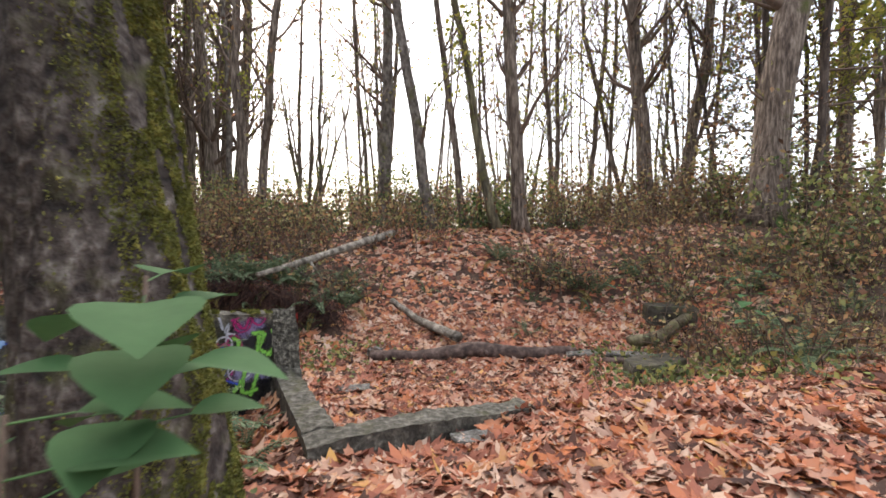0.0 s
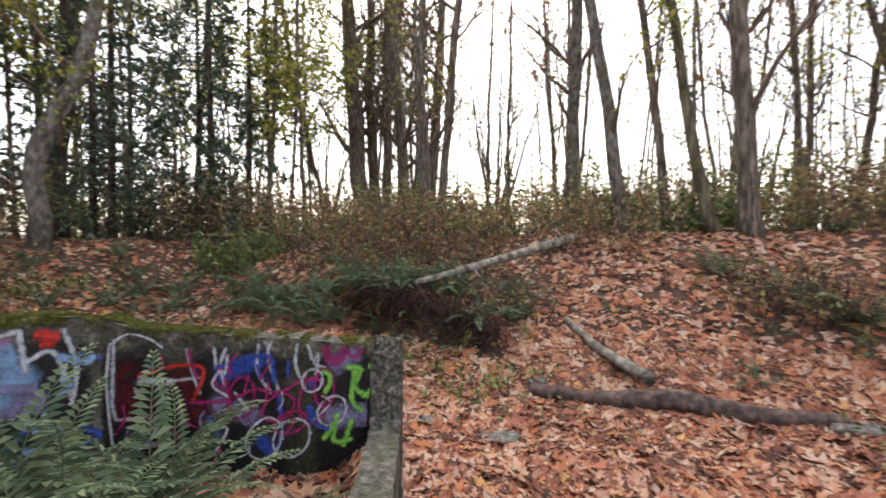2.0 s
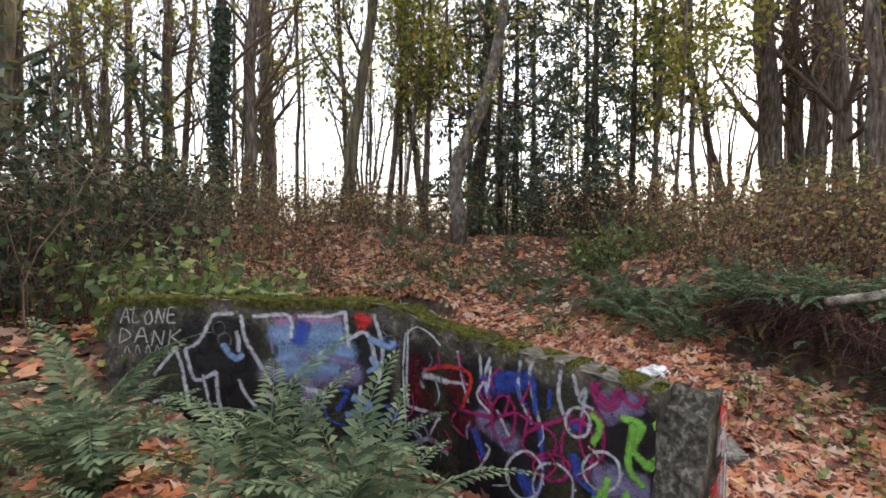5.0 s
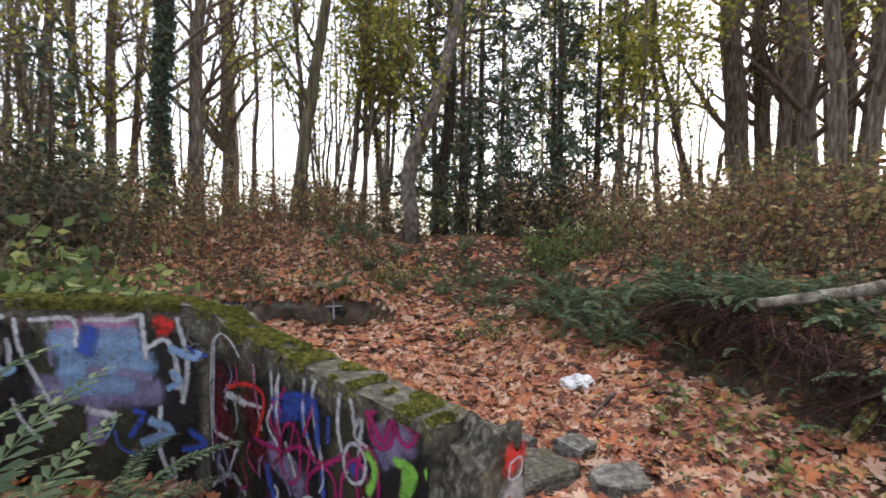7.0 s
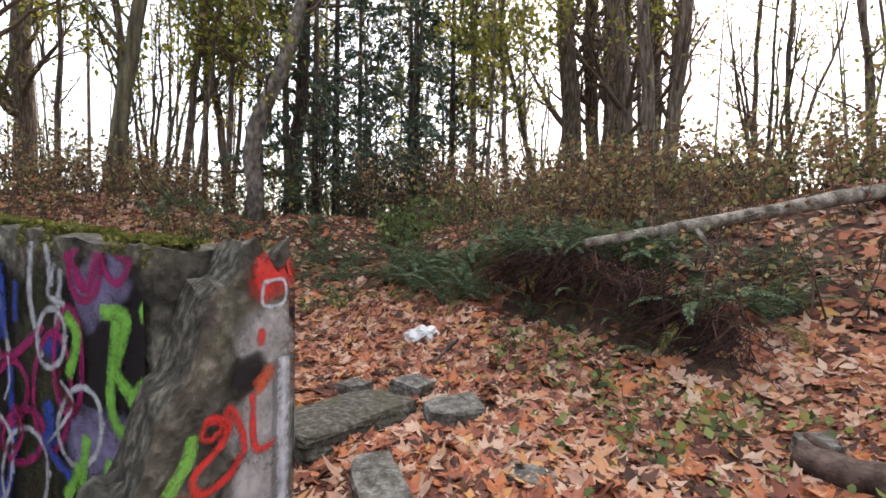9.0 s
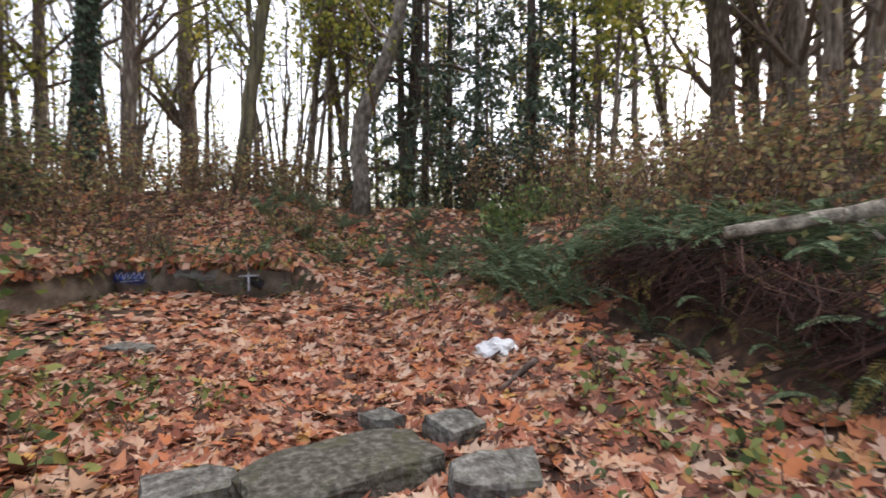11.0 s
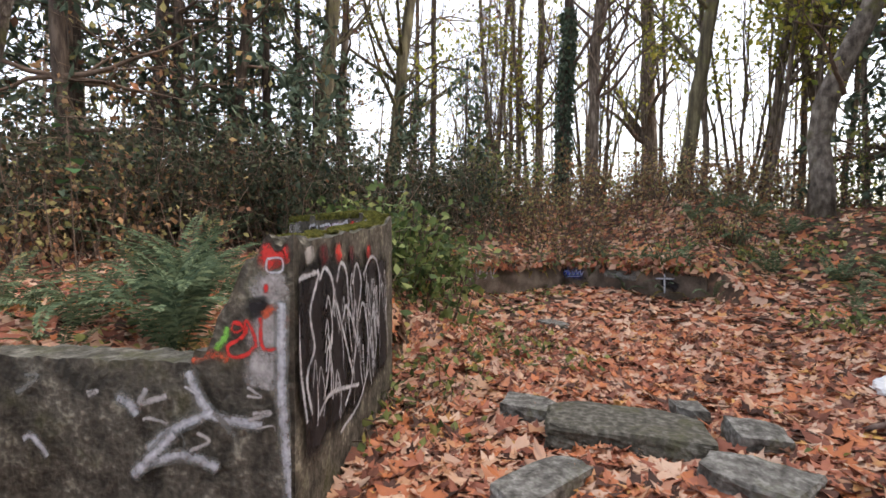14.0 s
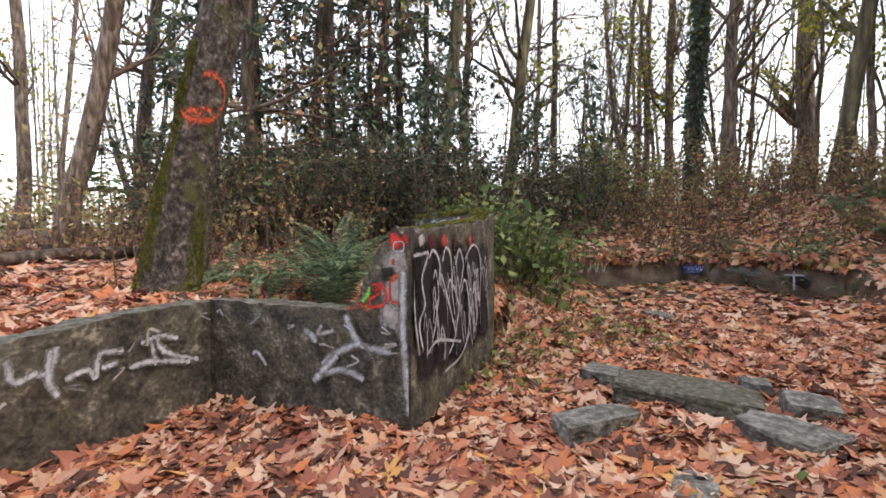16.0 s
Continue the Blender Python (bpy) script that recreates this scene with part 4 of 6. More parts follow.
FERN_BIG = fern(1.2, 21, 51, "large green sword fern with arching fronds before the wall", old=5, tilt=(-46, -8))
FERN_MID = fern(0.92, 15, 52, "green sword fern on the leafy bank", old=3)
FERN_LOW = fern(0.55, 11, 53, "small drooping sword fern among leaves", old=4)
stand_all(FERN_BIG, [(-2.05, 2.45), (-1.75, 2.8), (-2.6, 1.6)])
stand_all(FERN_MID, [(-5.05, 7.75), (-4.3, 8.4), (-3.7, 8.55), (-6.0, 8.35), (-5.4, 8.5), (-6.7, 8.35), (-7.4, 8.4), (-4.7, 8.7), (-3.3, 8.75), (-5.1, 9.0), (-5.8, 7.85), (-4.2, 9.1), (-1.75, 8.75), (-2.2, 8.35), (-5.3, 8.2), (-4.4, 8.4), (-6.2, 8.2), (-3.7, 8.5), (-9.2, 5.0), (-10.6, 5.9), (-11.3, 6.8), (-10.2, 8.2), (-9.4, 8.6), (2.0, 9.6), (2.5, 9.2), (2.9, 9.0),
                     (5.2, 8.0), (4.7, 7.0), (5.6, 8.8), (-12.0, 6.2), (-7.0, 8.6), (-3.2, 9.2), (-2.7, 8.7), (-11.2, 5.2), (-1.4, 1.0), (-3.4, 0.6), (-2.6, 0.9), (-2.5, 2.9), (-1.5, 2.2), (-3.1, 1.2), (-1.9, 9.3), (6.0, 7.0), (1.2, 10.2), (-0.6, 12.4), (0.8, 12.6), (3.9, 5.0), (4.3, 6.0), (4.1, 8.3), (3.7, 9.3), (-3.0, 12.6), (-1.8, 12.9), (3.4, 12.5), (-4.75, 7.95), (-5.5, 8.0), (-6.3, 7.95), (-6.9, 8.0), (-4.1, 8.55), (-3.5, 8.75), (-2.9, 8.6), (-4.9, 8.5), (-8.6, 7.9), (-9.6, 7.3), (-11.8, 5.6), (-10.0, 6.4), (-9.7, 8.0), (-11.0, 8.4)])
stand_all(FERN_LOW, [(-9.15 + 0.31 * (y - 5.5), y) for y in (3.1, 3.7, 4.1, 4.7, 5.1)] + [(-9.3, 2.55), (-8.6, 2.2), (-7.9, 1.8)] + [(-1.45, 3.3), (-1.2, 2.6), (-4.6, 8.05), (-3.9, 8.1), (-3.3, 8.15), (-5.2, 8.1), (-2.7, 8.1), (-9.0, 4.9), (-9.2, 4.2), (-9.45, 3.5), (-9.6, 2.8), (-9.0, 2.5), (-8.3, 2.1), (-7.6, 1.8), (-8.75, 5.6), (-5.6, 7.5), (-6.9, 7.1), (-7.4, 7.5), (-7.9, 7.2), (-8.2, 7.8), (-9.0, 7.4), (3.0, 6.3), (3.4, 5.6), (2.4, 5.4), (3.9, 6.3), (2.7, 8.5), (1.7, 8.9), (-2.3, 7.9), (-3.4, 8.0), (-9.9, 4.3), (-10.4, 3.4), (-9.3, 5.9),
                     (-2.9, 2.2), (-1.35, 1.9), (-2.2, 1.3), (3.3, 7.2), (-1.2, 12.2), (2.6, 12.2), (4.4, 11.4), (-4.0, 9.4), (-5.0, 9.3), (-6.4, 9.4), (-10.9, 7.4), (1.4, 7.9), (-0.3, 9.2)])


# ---- shrubs and brush ----
def bush(name, height, width, stems, leaves, size, material, seed, label, lean=0.5, clump=0.06):
    rs = np.random.RandomState(seed)
    root = thing(name, (0, 0, 0), label, "shrub", "undergrowth shrubs")
    b, tips = Build(), []
    for i in range(stems):
        a, o = rs.rand() * 6.28, rs.rand() ** 0.5 * width * 0.5
        p = np.array((math.cos(a) * o, math.sin(a) * o, -0.05))
        w = np.array((math.cos(a) * lean * rs.rand() + rs.normal() * 0.15, math.sin(a) * lean * rs.rand() + rs.normal() * 0.15, 1.0))
        h = height * rs.uniform(0.5, 1.05)
        pts = [p]
        for k in range(6):
            w = w + rs.normal(size=3) * 0.14
            p = p + w / np.linalg.norm(w) * h / 6
            pts.append(p)
        b.tube(pts, np.linspace(0.011, 0.003, 7), sides=3, cap=False)
        for k in range(4):
            j = rs.randint(2, 7)
            q = pts[j] + rs.normal(size=3) * np.array((0.28, 0.28, 0.12)) * height * 0.55
            b.tube([pts[j], (pts[j] + q) / 2 + rs.normal(size=3) * 0.03, q], [0.005, 0.004, 0.002], sides=3, cap=False)
            tips += [q, (pts[j] + q) / 2]
        tips += pts[2:]
    tagged(child("stem_tangle", b.mesh("stem_tangle", M_TWIG), root), kind="stuff")
    tips = np.array(tips)
    tagged(child("foliage", leaf_cards(leaves, rs, lambda m: tips[rs.randint(len(tips), size=m)] + rs.normal(size=(m, 3)) * clump, size, material, "foliage", droop=0.3), root), kind="stuff")
    return root


BR1 = bush("brush", 1.4, 1.9, 24, 420, 0.09, M_BROWNLEAF, 61, "tangled brown brush with dry leaves on bare stems")
BR2 = bush("brush", 2.3, 2.2, 30, 560, 0.1, M_BROWNLEAF, 62, "tall tangle of thin brown stems and dry leaves")
GR1 = bush("green_shrub", 1.25, 1.3, 20, 460, 0.13, M_SHRUB, 63, "leafy green and yellowing shrub")
GR2 = bush("green_shrub", 2.1, 2.0, 24, 620, 0.11, M_GREEN, 64, "tall green and yellow shrub in the woodland edge")
DK1 = bush("evergreen_shrub", 2.3, 1.9, 24, 1150, 0.08, M_DARKLEAF, 65, "dark evergreen thicket shrub")
HB1 = bush("herb_clump", 0.34, 0.7, 16, 150, 0.085, M_GREEN, 66, "low green herb clump growing through leaves", lean=0.9)
GD1 = bush("twig_shrub", 0.9, 1.1, 22, 150, 0.08, M_BROWNLEAF, 67, "low leafless twiggy shrub on the slope")


def scatter(n, x0, x1, y0, y1, seed, gap=0.0):
    r = random.Random(seed)
    out = []
    while len(out) < n:
        p = (r.uniform(x0, x1), r.uniform(y0, y1))
        if all((p[0] - q[0]) ** 2 + (p[1] - q[1]) ** 2 > gap * gap for q in out):
            out.append(p)
    return out


# crest behind the hill, log bank, west mound, south thicket
stand_all(BR1, [(-3.3, -0.5), (-1.7, -1.8), (-3.0, -1.6)] + scatter(4, 4.4, 6.4, 5.2, 9.2, 51, 0.8) + scatter(16, -8, 0.2, 10.6, 14.0, 1, 0.9) + scatter(12, 2.8, 9, 12.4, 15, 2, 0.8) + scatter(6, -6.8, -3.4, 10.2, 11.8, 3, 0.8) + scatter(9, -14.5, -12.6, 2.8, 7.0, 4, 0.6) + scatter(6, -13, -11.4, -0.6, 3.0, 5, 0.6)
          + scatter(10, -6, 1, -7, -3, 6, 0.8))
stand_all(BR2, scatter(10, -10, 10, 15, 20, 7, 1.2) + scatter(7, -17, -13.2, -2, 8, 8, 1.0) + scatter(8, -13, -8, 10.5, 15, 9, 1.0) + scatter(10, -12, -4, -6, -2.4, 10, 0.9) + scatter(10, 6.4, 10, 6, 13, 41, 0.8) + scatter(5, 1.5, 7, 13.2, 15, 42, 0.9))
stand_all(GR2, scatter(18, -9, 7, 14.3, 18, 11, 0.9) + scatter(6, -17, -12, 8, 16, 12, 1.2) + scatter(4, 6.6, 9.5, 8, 13, 13, 0.9) + scatter(5, -13, -10.5, -3, 1, 14, 0.9))
stand_all(GR1, [(-4.75, 2.75), (-5.0, 2.2), (-5.4, 1.7), (-5.8, 2.0), (-5.6, 0.9), (-4.6, 1.9)] + scatter(2, 5.4, 6.6, 6.2, 9.4, 15, 0.8) + scatter(8, -8, 4, 12.6, 14, 16, 0.9) + scatter(4, -9.5, -8, 9.2, 11.5, 17, 0.6))
stand_all(DK1, [(-5.0, -1.2), (-3.2, -2.6), (-4.4, -1.9), (-2.4, -3.2), (-5.8, -2.0), (-6.0, -0.4), (-7.3, 0.2), (-8.3, 0.6), (-3.9, -2.2), (-9.3, 0.8)] + scatter(9, -9.5, -5.5, -3.5, 0.2, 18, 0.9) + scatter(3, -13.4, -11.6, 8.6, 12, 19, 0.8) + scatter(8, -6.5, -2.0, -5.0, -2.0, 20, 0.9) + scatter(2, -11.5, -9.5, -2.0, 1.2, 44, 0.8))
stand_all(HB1, [(-4.35, 4.35), (-4.6, 3.9), (-3.7, 3.75), (-5.2, 3.7), (-2.6, 4.05), (-6.6, 7.2), (-7.1, 6.9), (-2.6, 7.3), (-1.9, 7.0), (-3.2, 7.35), (2.6, 4.6), (3.0, 5.0), (-1.4, 7.6), (2.0, 4.9), (3.5, 4.5), (-3.1, 3.75)]
          + scatter(5, -10.8, -9.8, 4, 8, 21, 0.4) + scatter(5, -6.5, -2.9, 9.4, 10.2, 22, 0.5) + scatter(8, 2.2, 4.2, 5.0, 8.0, 45, 0.5))
stand_all(GD1, [(1.75, 9.5), (2.3, 9.3), (2.0, 9.9), (-2.3, 8.6), (-1.5, 9.1), (2.8, 9.5)] + scatter(8, -6.5, -2.6, 9.4, 10.6, 23, 0.6) + scatter(8, 3.6, 6, 8, 11.5, 24, 0.7) + scatter(8, 3.4, 5.4, 3.6, 7.2, 25, 0.6) + scatter(8, -12, -10, 1, 6, 26, 0.6))


# ---- saplings with broad leaves ----
def broad_leaf(b, at, way, size, rs):
    way = np.array(way, float)
    way /= np.linalg.norm(way)
    side = np.cross(way, (0, 0, 1))
    side /= np.linalg.norm(side) + 1e-9
    up = np.cross(side, way)
    v, f = [], []
    n = 7
    for i in range(n + 1):
        t = i / n
        w = 0.42 * math.sin(math.pi * min(1, t ** 0.75)) * size
        c = np.array(at) + way * t * size - up * (0.18 * t * t * size)
        v += [c - side * w + up * w * 0.22, c, c + side * w + up * w * 0.22]
    for i in range(n):
        f += [(3 * i, 3 * i + 1, 3 * i + 4, 3 * i + 3), (3 * i + 1, 3 * i + 2, 3 * i + 5, 3 * i + 4)]
    b.add(v, f)


def sapling(x, y, height, leaves, size, seed, label, lean=(0, 0), low=0.6):
    rs = np.random.RandomState(seed)
    root = thing("sapling", (x, y, gz(x, y)), label, "sapling")
    b = Build()
    path = [np.array((lean[0] * t + 0.01 * math.sin(5 * t), lean[1] * t, height * t)) for t in np.linspace(0, 1, 8)]
    b.tube(path, np.linspace(0.008, 0.003, 8), sides=5)
    child("stem", b.mesh("stem", M_TWIG), root)
    for i in range(leaves):
        t = low + (1 - low) * (i + 0.5) / leaves
        p = np.array([np.interp(t, np.linspace(0, 1, 8), [q[k] for q in path]) for k in range(3)])
        a = i * 2.4 + rs.rand()
        w = np.array((math.cos(a), math.sin(a), rs.uniform(-0.25, 0.25)))
        lb = Build()
        lb.tube([p, p + w * 0.06], [0.002, 0.0015], sides=3, cap=False)
        broad_leaf(lb, p + w * 0.06, w, size * rs.uniform(0.75, 1.15), rs)
        child("leaf", lb.mesh("leaf", M_BROAD), root)
    return root


sapling(-0.48, 0.62, 1.3, 12, 0.135, 1, "green broad-leaved sapling beside the mossy trunk", lean=(0.1, 0.0), low=0.84)
sapling(-0.5, 0.42, 1.16, 9, 0.135, 2, "green broad-leaved sapling beside the mossy trunk", lean=(0.06, 0.06), low=0.85)
sapling(-1.78, 1.42, 1.5, 8, 0.13, 3, "thin sapling with a few green leaves near the wall", lean=(0.1, 0.05), low=0.55)
sapling(3.2, 4.9, 1.0, 7, 0.14, 5, "young maple with bright green leaves by the slope", low=0.5)
sapling(3.6, 5.6, 1.2, 8, 0.14, 6, "young maple with bright green leaves by the slope", low=0.4)
sapling(-8.7, 8.4, 0.7, 9, 0.16, 7, "bright green leafy seedling in the gully", low=0.5)

# ---- moss on the walls ----
def moss_strip(parent, p, q, top, off, width, n, seed, keep):
    rs = np.random.RandomState(seed)
    p, q = np.array(p), np.array(q)
    L = np.linalg.norm(q - p)
    d = (q - p) / L
    nr = np.array((-d[1], d[0]))
    def place(m):
        out = []
        while len(out) < m:
            u = rs.rand() * L
            w = off + (rs.rand() - 0.15) * width
            if not keep(u) or noise.noise(Vector((u * 5, w * 9, seed))) < -0.15:
                continue
            xy = p + d * u + nr * max(w, -0.006)
            z = top(u) + (0.006 if w > 0 else -rs.rand() * 0.05)
            out.append((xy[0], xy[1], z + 0.004))
        return np.array(out)
    me = leaf_cards(n, rs, place, 0.012, M_MOSS, "moss", droop=-0.5)
    child("moss", me, parent, "yellow-green moss cushion along the top")


moss_strip(wall_1, LEFT_END, SEAM, lambda u: 1.02 - 0.25 * float(step(0.1, 0.0, u)) - 0.05 * float(step(1.95, 2.2, u)), 0.0, 0.22, 40000, 3, lambda u: True)
moss_strip(wall_2, SEAM, plan(-0.2, 1.4), lambda u: 0.98 - 0.06 * float(step(0, 0.25, u)) - 0.12 * (u / 1.77), 0.02, 0.18, 26000, 4, lambda u: u < 0.8 or noise.noise(Vector((u * 9, 3.0, 1.0))) > -0.05 - 0.1 * math.sin(u * 30))

# ---- painted writing on the walls ----
D1 = (np.array(SEAM) - np.array(LEFT_END)) / np.linalg.norm(np.array(SEAM) - np.array(LEFT_END))
FACES = {"W1": (np.array(LEFT_END), D1, np.array((D1[1], -D1[0])), wall_1), "W2": (np.array(SEAM), AX, -BX, wall_2), "P1": (np.array(plan(0, 1.6)), -AX, BX, wall_2), "P2": (np.array(plan(0, 0)), BX, AX, wall_3),
         "P4": (np.array(plan(-0.2, 0)), AX, BX, wall_4)}
layer = [0]


def stroke(face, colour, width, *line):
    """A sprayed stroke on one wall face; u runs along the wall and v is the height."""
    c, u, n, parent = FACES[face]
    layer[0] += 1
    off = 0.011 + 0.0001 * layer[0]

    def place(a, z):
        cap = {"P2": top_low3(min(max(a, 0.0), 1.6)) - 0.02, "P1": 0.775 + 0.06 * a, "W2": 0.9 - 0.07 * a, "W1": 0.99, "P4": 0.26}.get(face, 0.26)
        lo, hi = {"P2": (0.0, 1.595), "P1": (0.0, 1.95), "W2": (0.0, 1.76), "W1": (0.06, 2.2)}.get(face, (-0.1, 9))
        p = c + u * min(max(a, lo), hi) + n * off
        return (p[0], p[1], min(z, cap))

    if colour == "WHITE" and face in ("P2", "P4") and width > 0.03:
        # a soft halo of overspray under the line
        ribbon("paint_stroke", line, width * 1.7, place, "GREY", parent)
        off += 0.0003
    return ribbon("paint_stroke", line, width, place, colour, parent)


LETTERS = {"A": [((0, 0), (0.45, 1), (0.9, 0)), ((0.2, 0.4), (0.75, 0.45))], "L": [((0.1, 1), (0.08, 0.02), (0.8, 0.05))], "O": [((0.5, 1), (0.08, 0.6), (0.35, 0.02), (0.85, 0.35), (0.5, 1))],
           "N": [((0.05, 0), (0.15, 1)), ((0.15, 1), (0.75, 0.05)), ((0.75, 0.05), (0.85, 1))], "E": [((0.85, 1), (0.15, 0.95), (0.1, 0.05), (0.85, 0)), ((0.15, 0.5), (0.7, 0.55))],
           "D": [((0.1, 0), (0.15, 1), (0.85, 0.55), (0.1, 0.02))], "K": [((0.1, 0), (0.15, 1)), ((0.85, 1), (0.2, 0.5)), ((0.25, 0.5), (1.1, -0.05))]}


def words(text, face, a, z, width, height, colour):
    """A word lettered by hand with a spray can."""
    w = width / len(text)
    for i, ch in enumerate(text):
        for line in LETTERS[ch]:
            stroke(face, colour, 0.02, *[(a + (i + 0.86 * x) * w + 0.012 * y, z + height * y + 0.012 * math.sin(i * 2.1)) for x, y in line])


for k, (a0, c0) in enumerate(((0.5, "MURK"), (0.75, "BLACK"), (1.0, "BLACK"), (1.3, "MURK"), (1.6, "MURK"), (1.95, "BLACK"))):
    stroke("W1", c0, 0.42, (a0, 0.8), (a0 + 0.02, 0.45), (a0, 0.0))
for k, (a0, c0) in enumerate(((0.2, "BLACK"), (0.45, "MURK"), (0.75, "BLACK"), (1.05, "BLACK"), (1.35, "MURK"), (1.6, "BLACK"))):
    stroke("W2", c0, 0.42, (a0, 0.68), (a0 - 0.02, 0.35), (a0, -0.1))
stroke('W1', 'PINK', 0.160, (1.3, 0.85), (1.55, 0.88), (1.75, 0.86))
stroke('W1', 'PINK', 0.120, (1.52, 0.5), (1.53, 0.2))
stroke('W1', 'BLACK', 0.300, (0.93, 0.86), (0.9, 0.51), (0.93, 0.42))
stroke('W1', 'BLACK', 0.200, (0.71, 0.59), (1.06, 0.58))
stroke('W1', 'LIGHTBLUE', 0.220, (1.26, 0.78), (1.77, 0.8))
stroke('W1', 'LIGHTBLUE', 0.240, (1.32, 0.62), (1.85, 0.65))
stroke('W1', 'VIOLET', 0.200, (1.19, 0.52), (1.59, 0.49), (1.9, 0.51))
stroke('W1', 'VIOLET', 0.160, (1.53, 0.64), (1.53, 0.22))
stroke('W1', 'LIGHTBLUE', 0.160, (1.35, 0.53), (1.75, 0.55))
stroke('W1', 'BLUE', 0.160, (1.46, 0.73), (1.5, 0.87))
stroke('W1', 'RED', 0.100, (1.88, 0.92), (1.98, 0.89))
stroke('W1', 'RED', 0.070, (1.9, 0.85), (1.96, 0.86))
stroke('W1', 'WHITE', 0.045, (0.62, 0.66), (0.73, 0.73), (0.8, 0.86), (0.85, 0.92), (0.98, 0.93))
stroke('W1', 'WHITE', 0.045, (0.62, 0.66), (0.66, 0.51), (0.71, 0.44), (0.85, 0.5))
stroke('W1', 'WHITE', 0.045, (0.85, 0.5), (0.87, 0.28), (0.93, 0.06))
stroke('W1', 'WHITE', 0.045, (1.04, 0.92), (1.07, 0.75), (1.14, 0.63), (1.26, 0.42))
stroke('W1', 'WHITE', 0.045, (1.13, 0.91), (1.39, 0.92), (1.41, 0.76))
stroke('W1', 'WHITE', 0.045, (1.46, 0.92), (1.68, 0.92), (1.79, 0.95))
stroke('W1', 'WHITE', 0.045, (1.8, 0.96), (1.83, 0.69))
stroke('W1', 'WHITE', 0.045, (1.83, 0.76), (1.96, 0.8), (2.04, 0.51))
stroke('W1', 'WHITE', 0.045, (2.01, 0.94), (2.07, 0.69), (2.04, 0.45))
stroke('W1', 'WHITE', 0.045, (0.55, 0.68), (0.6, 0.5), (0.64, 0.24))
stroke('W1', 'WHITE', 0.040, (1.02, 0.45), (1.08, 0.33), (1.2, 0.2))
stroke('W1', 'WHITE', 0.040, (1.91, 0.43), (1.91, 0.16), (1.99, 0.01), (1.98, 0.13))
stroke('W1', 'WHITE', 0.040, (0.75, 0.48), (0.83, 0.12))
stroke('W1', 'WHITE', 0.040, (0.37, 0.27), (0.53, 0.31))
stroke('W1', 'WHITE', 0.040, (0.54, 0.66), (0.38, 0.47))
stroke('W1', 'GREY', 0.012, (0.92, 0.82), (0.91, 0.78), (0.87, 0.77), (0.84, 0.79), (0.83, 0.83), (0.85, 0.86), (0.89, 0.87), (0.92, 0.84), (0.92, 0.8))
stroke('W1', 'GREY', 0.012, (0.97, 0.74), (0.95, 0.7), (0.91, 0.69), (0.88, 0.71), (0.87, 0.75), (0.89, 0.78), (0.93, 0.79), (0.96, 0.76), (0.97, 0.72))
stroke('W1', 'GREY', 0.012, (2.17, 0.84), (2.15, 0.8), (2.11, 0.79), (2.08, 0.81), (2.07, 0.84), (2.09, 0.88), (2.13, 0.88), (2.16, 0.86), (2.16, 0.82))
stroke('W1', 'GREY', 0.012, (2.17, 0.74), (2.15, 0.7), (2.12, 0.69), (2.08, 0.71), (2.07, 0.75), (2.09, 0.78), (2.13, 0.79), (2.16, 0.76), (2.17, 0.72))
stroke('W1', 'PALE', 0.014, (0.16, 0.63), (0.18, 0.68), (0.2, 0.63))
stroke('W1', 'PALE', 0.014, (0.24, 0.63), (0.26, 0.69), (0.28, 0.63))
stroke('W1', 'PALE', 0.014, (0.32, 0.63), (0.34, 0.69), (0.36, 0.63))
stroke('W1', 'PALE', 0.014, (0.39, 0.63), (0.41, 0.69), (0.43, 0.63))
stroke('W1', 'PALE', 0.014, (0.46, 0.63), (0.48, 0.69), (0.5, 0.63))
stroke('W2', 'DARKRED', 0.280, (0.19, 0.66), (0.19, 0.33))
stroke('W2', 'DARKRED', 0.220, (0.5, 0.61), (0.6, 0.39), (0.74, 0.34))
stroke('W2', 'BLACK', 0.300, (1.75, 0.65), (1.79, 0.28))
stroke('W2', 'VIOLET', 0.200, (1.51, 0.66), (1.66, 0.76))
stroke('W2', 'BLUE', 0.140, (0.76, 0.6), (1.1, 0.72))
stroke('W2', 'VIOLET', 0.200, (0.74, 0.42), (1, 0.33))
stroke('W2', 'VIOLET', 0.220, (1.48, 0.32), (1.73, 0.33))
stroke('W2', 'WHITE', 0.030, (0.07, 0.81), (0.05, 0.53), (0.08, 0.15))
stroke('W2', 'WHITE', 0.025, (0.07, 0.81), (0.19, 0.88), (0.32, 0.85), (0.41, 0.79))
stroke('W2', 'WHITE', 0.040, (0.1, 0.85), (0.09, 0.37), (0.19, 0.32), (0.42, 0.34))
stroke('W2', 'WHITE', 0.050, (0.15, 0.06), (0.32, 0.15), (0.48, 0.1))
stroke('W2', 'WHITE', 0.060, (0.25, 0.48), (0.26, 0.56), (0.47, 0.57))
stroke('W2', 'WHITE', 0.030, (0.47, 0.57), (0.65, 0.59))
stroke('W2', 'WHITE', 0.030, (0.56, 0.78), (0.6, 0.61), (0.65, 0.48))
stroke('W2', 'RED', 0.040, (0.6, 0.43), (0.67, 0.64), (0.5, 0.67), (0.25, 0.6))
stroke('W2', 'WHITE', 0.035, (0.74, 0.79), (0.75, 0.65))
stroke('W2', 'WHITE', 0.035, (0.82, 0.79), (0.78, 0.66), (0.83, 0.48))
stroke('W2', 'WHITE', 0.035, (1.03, 0.81), (1.02, 0.63), (1.11, 0.48))
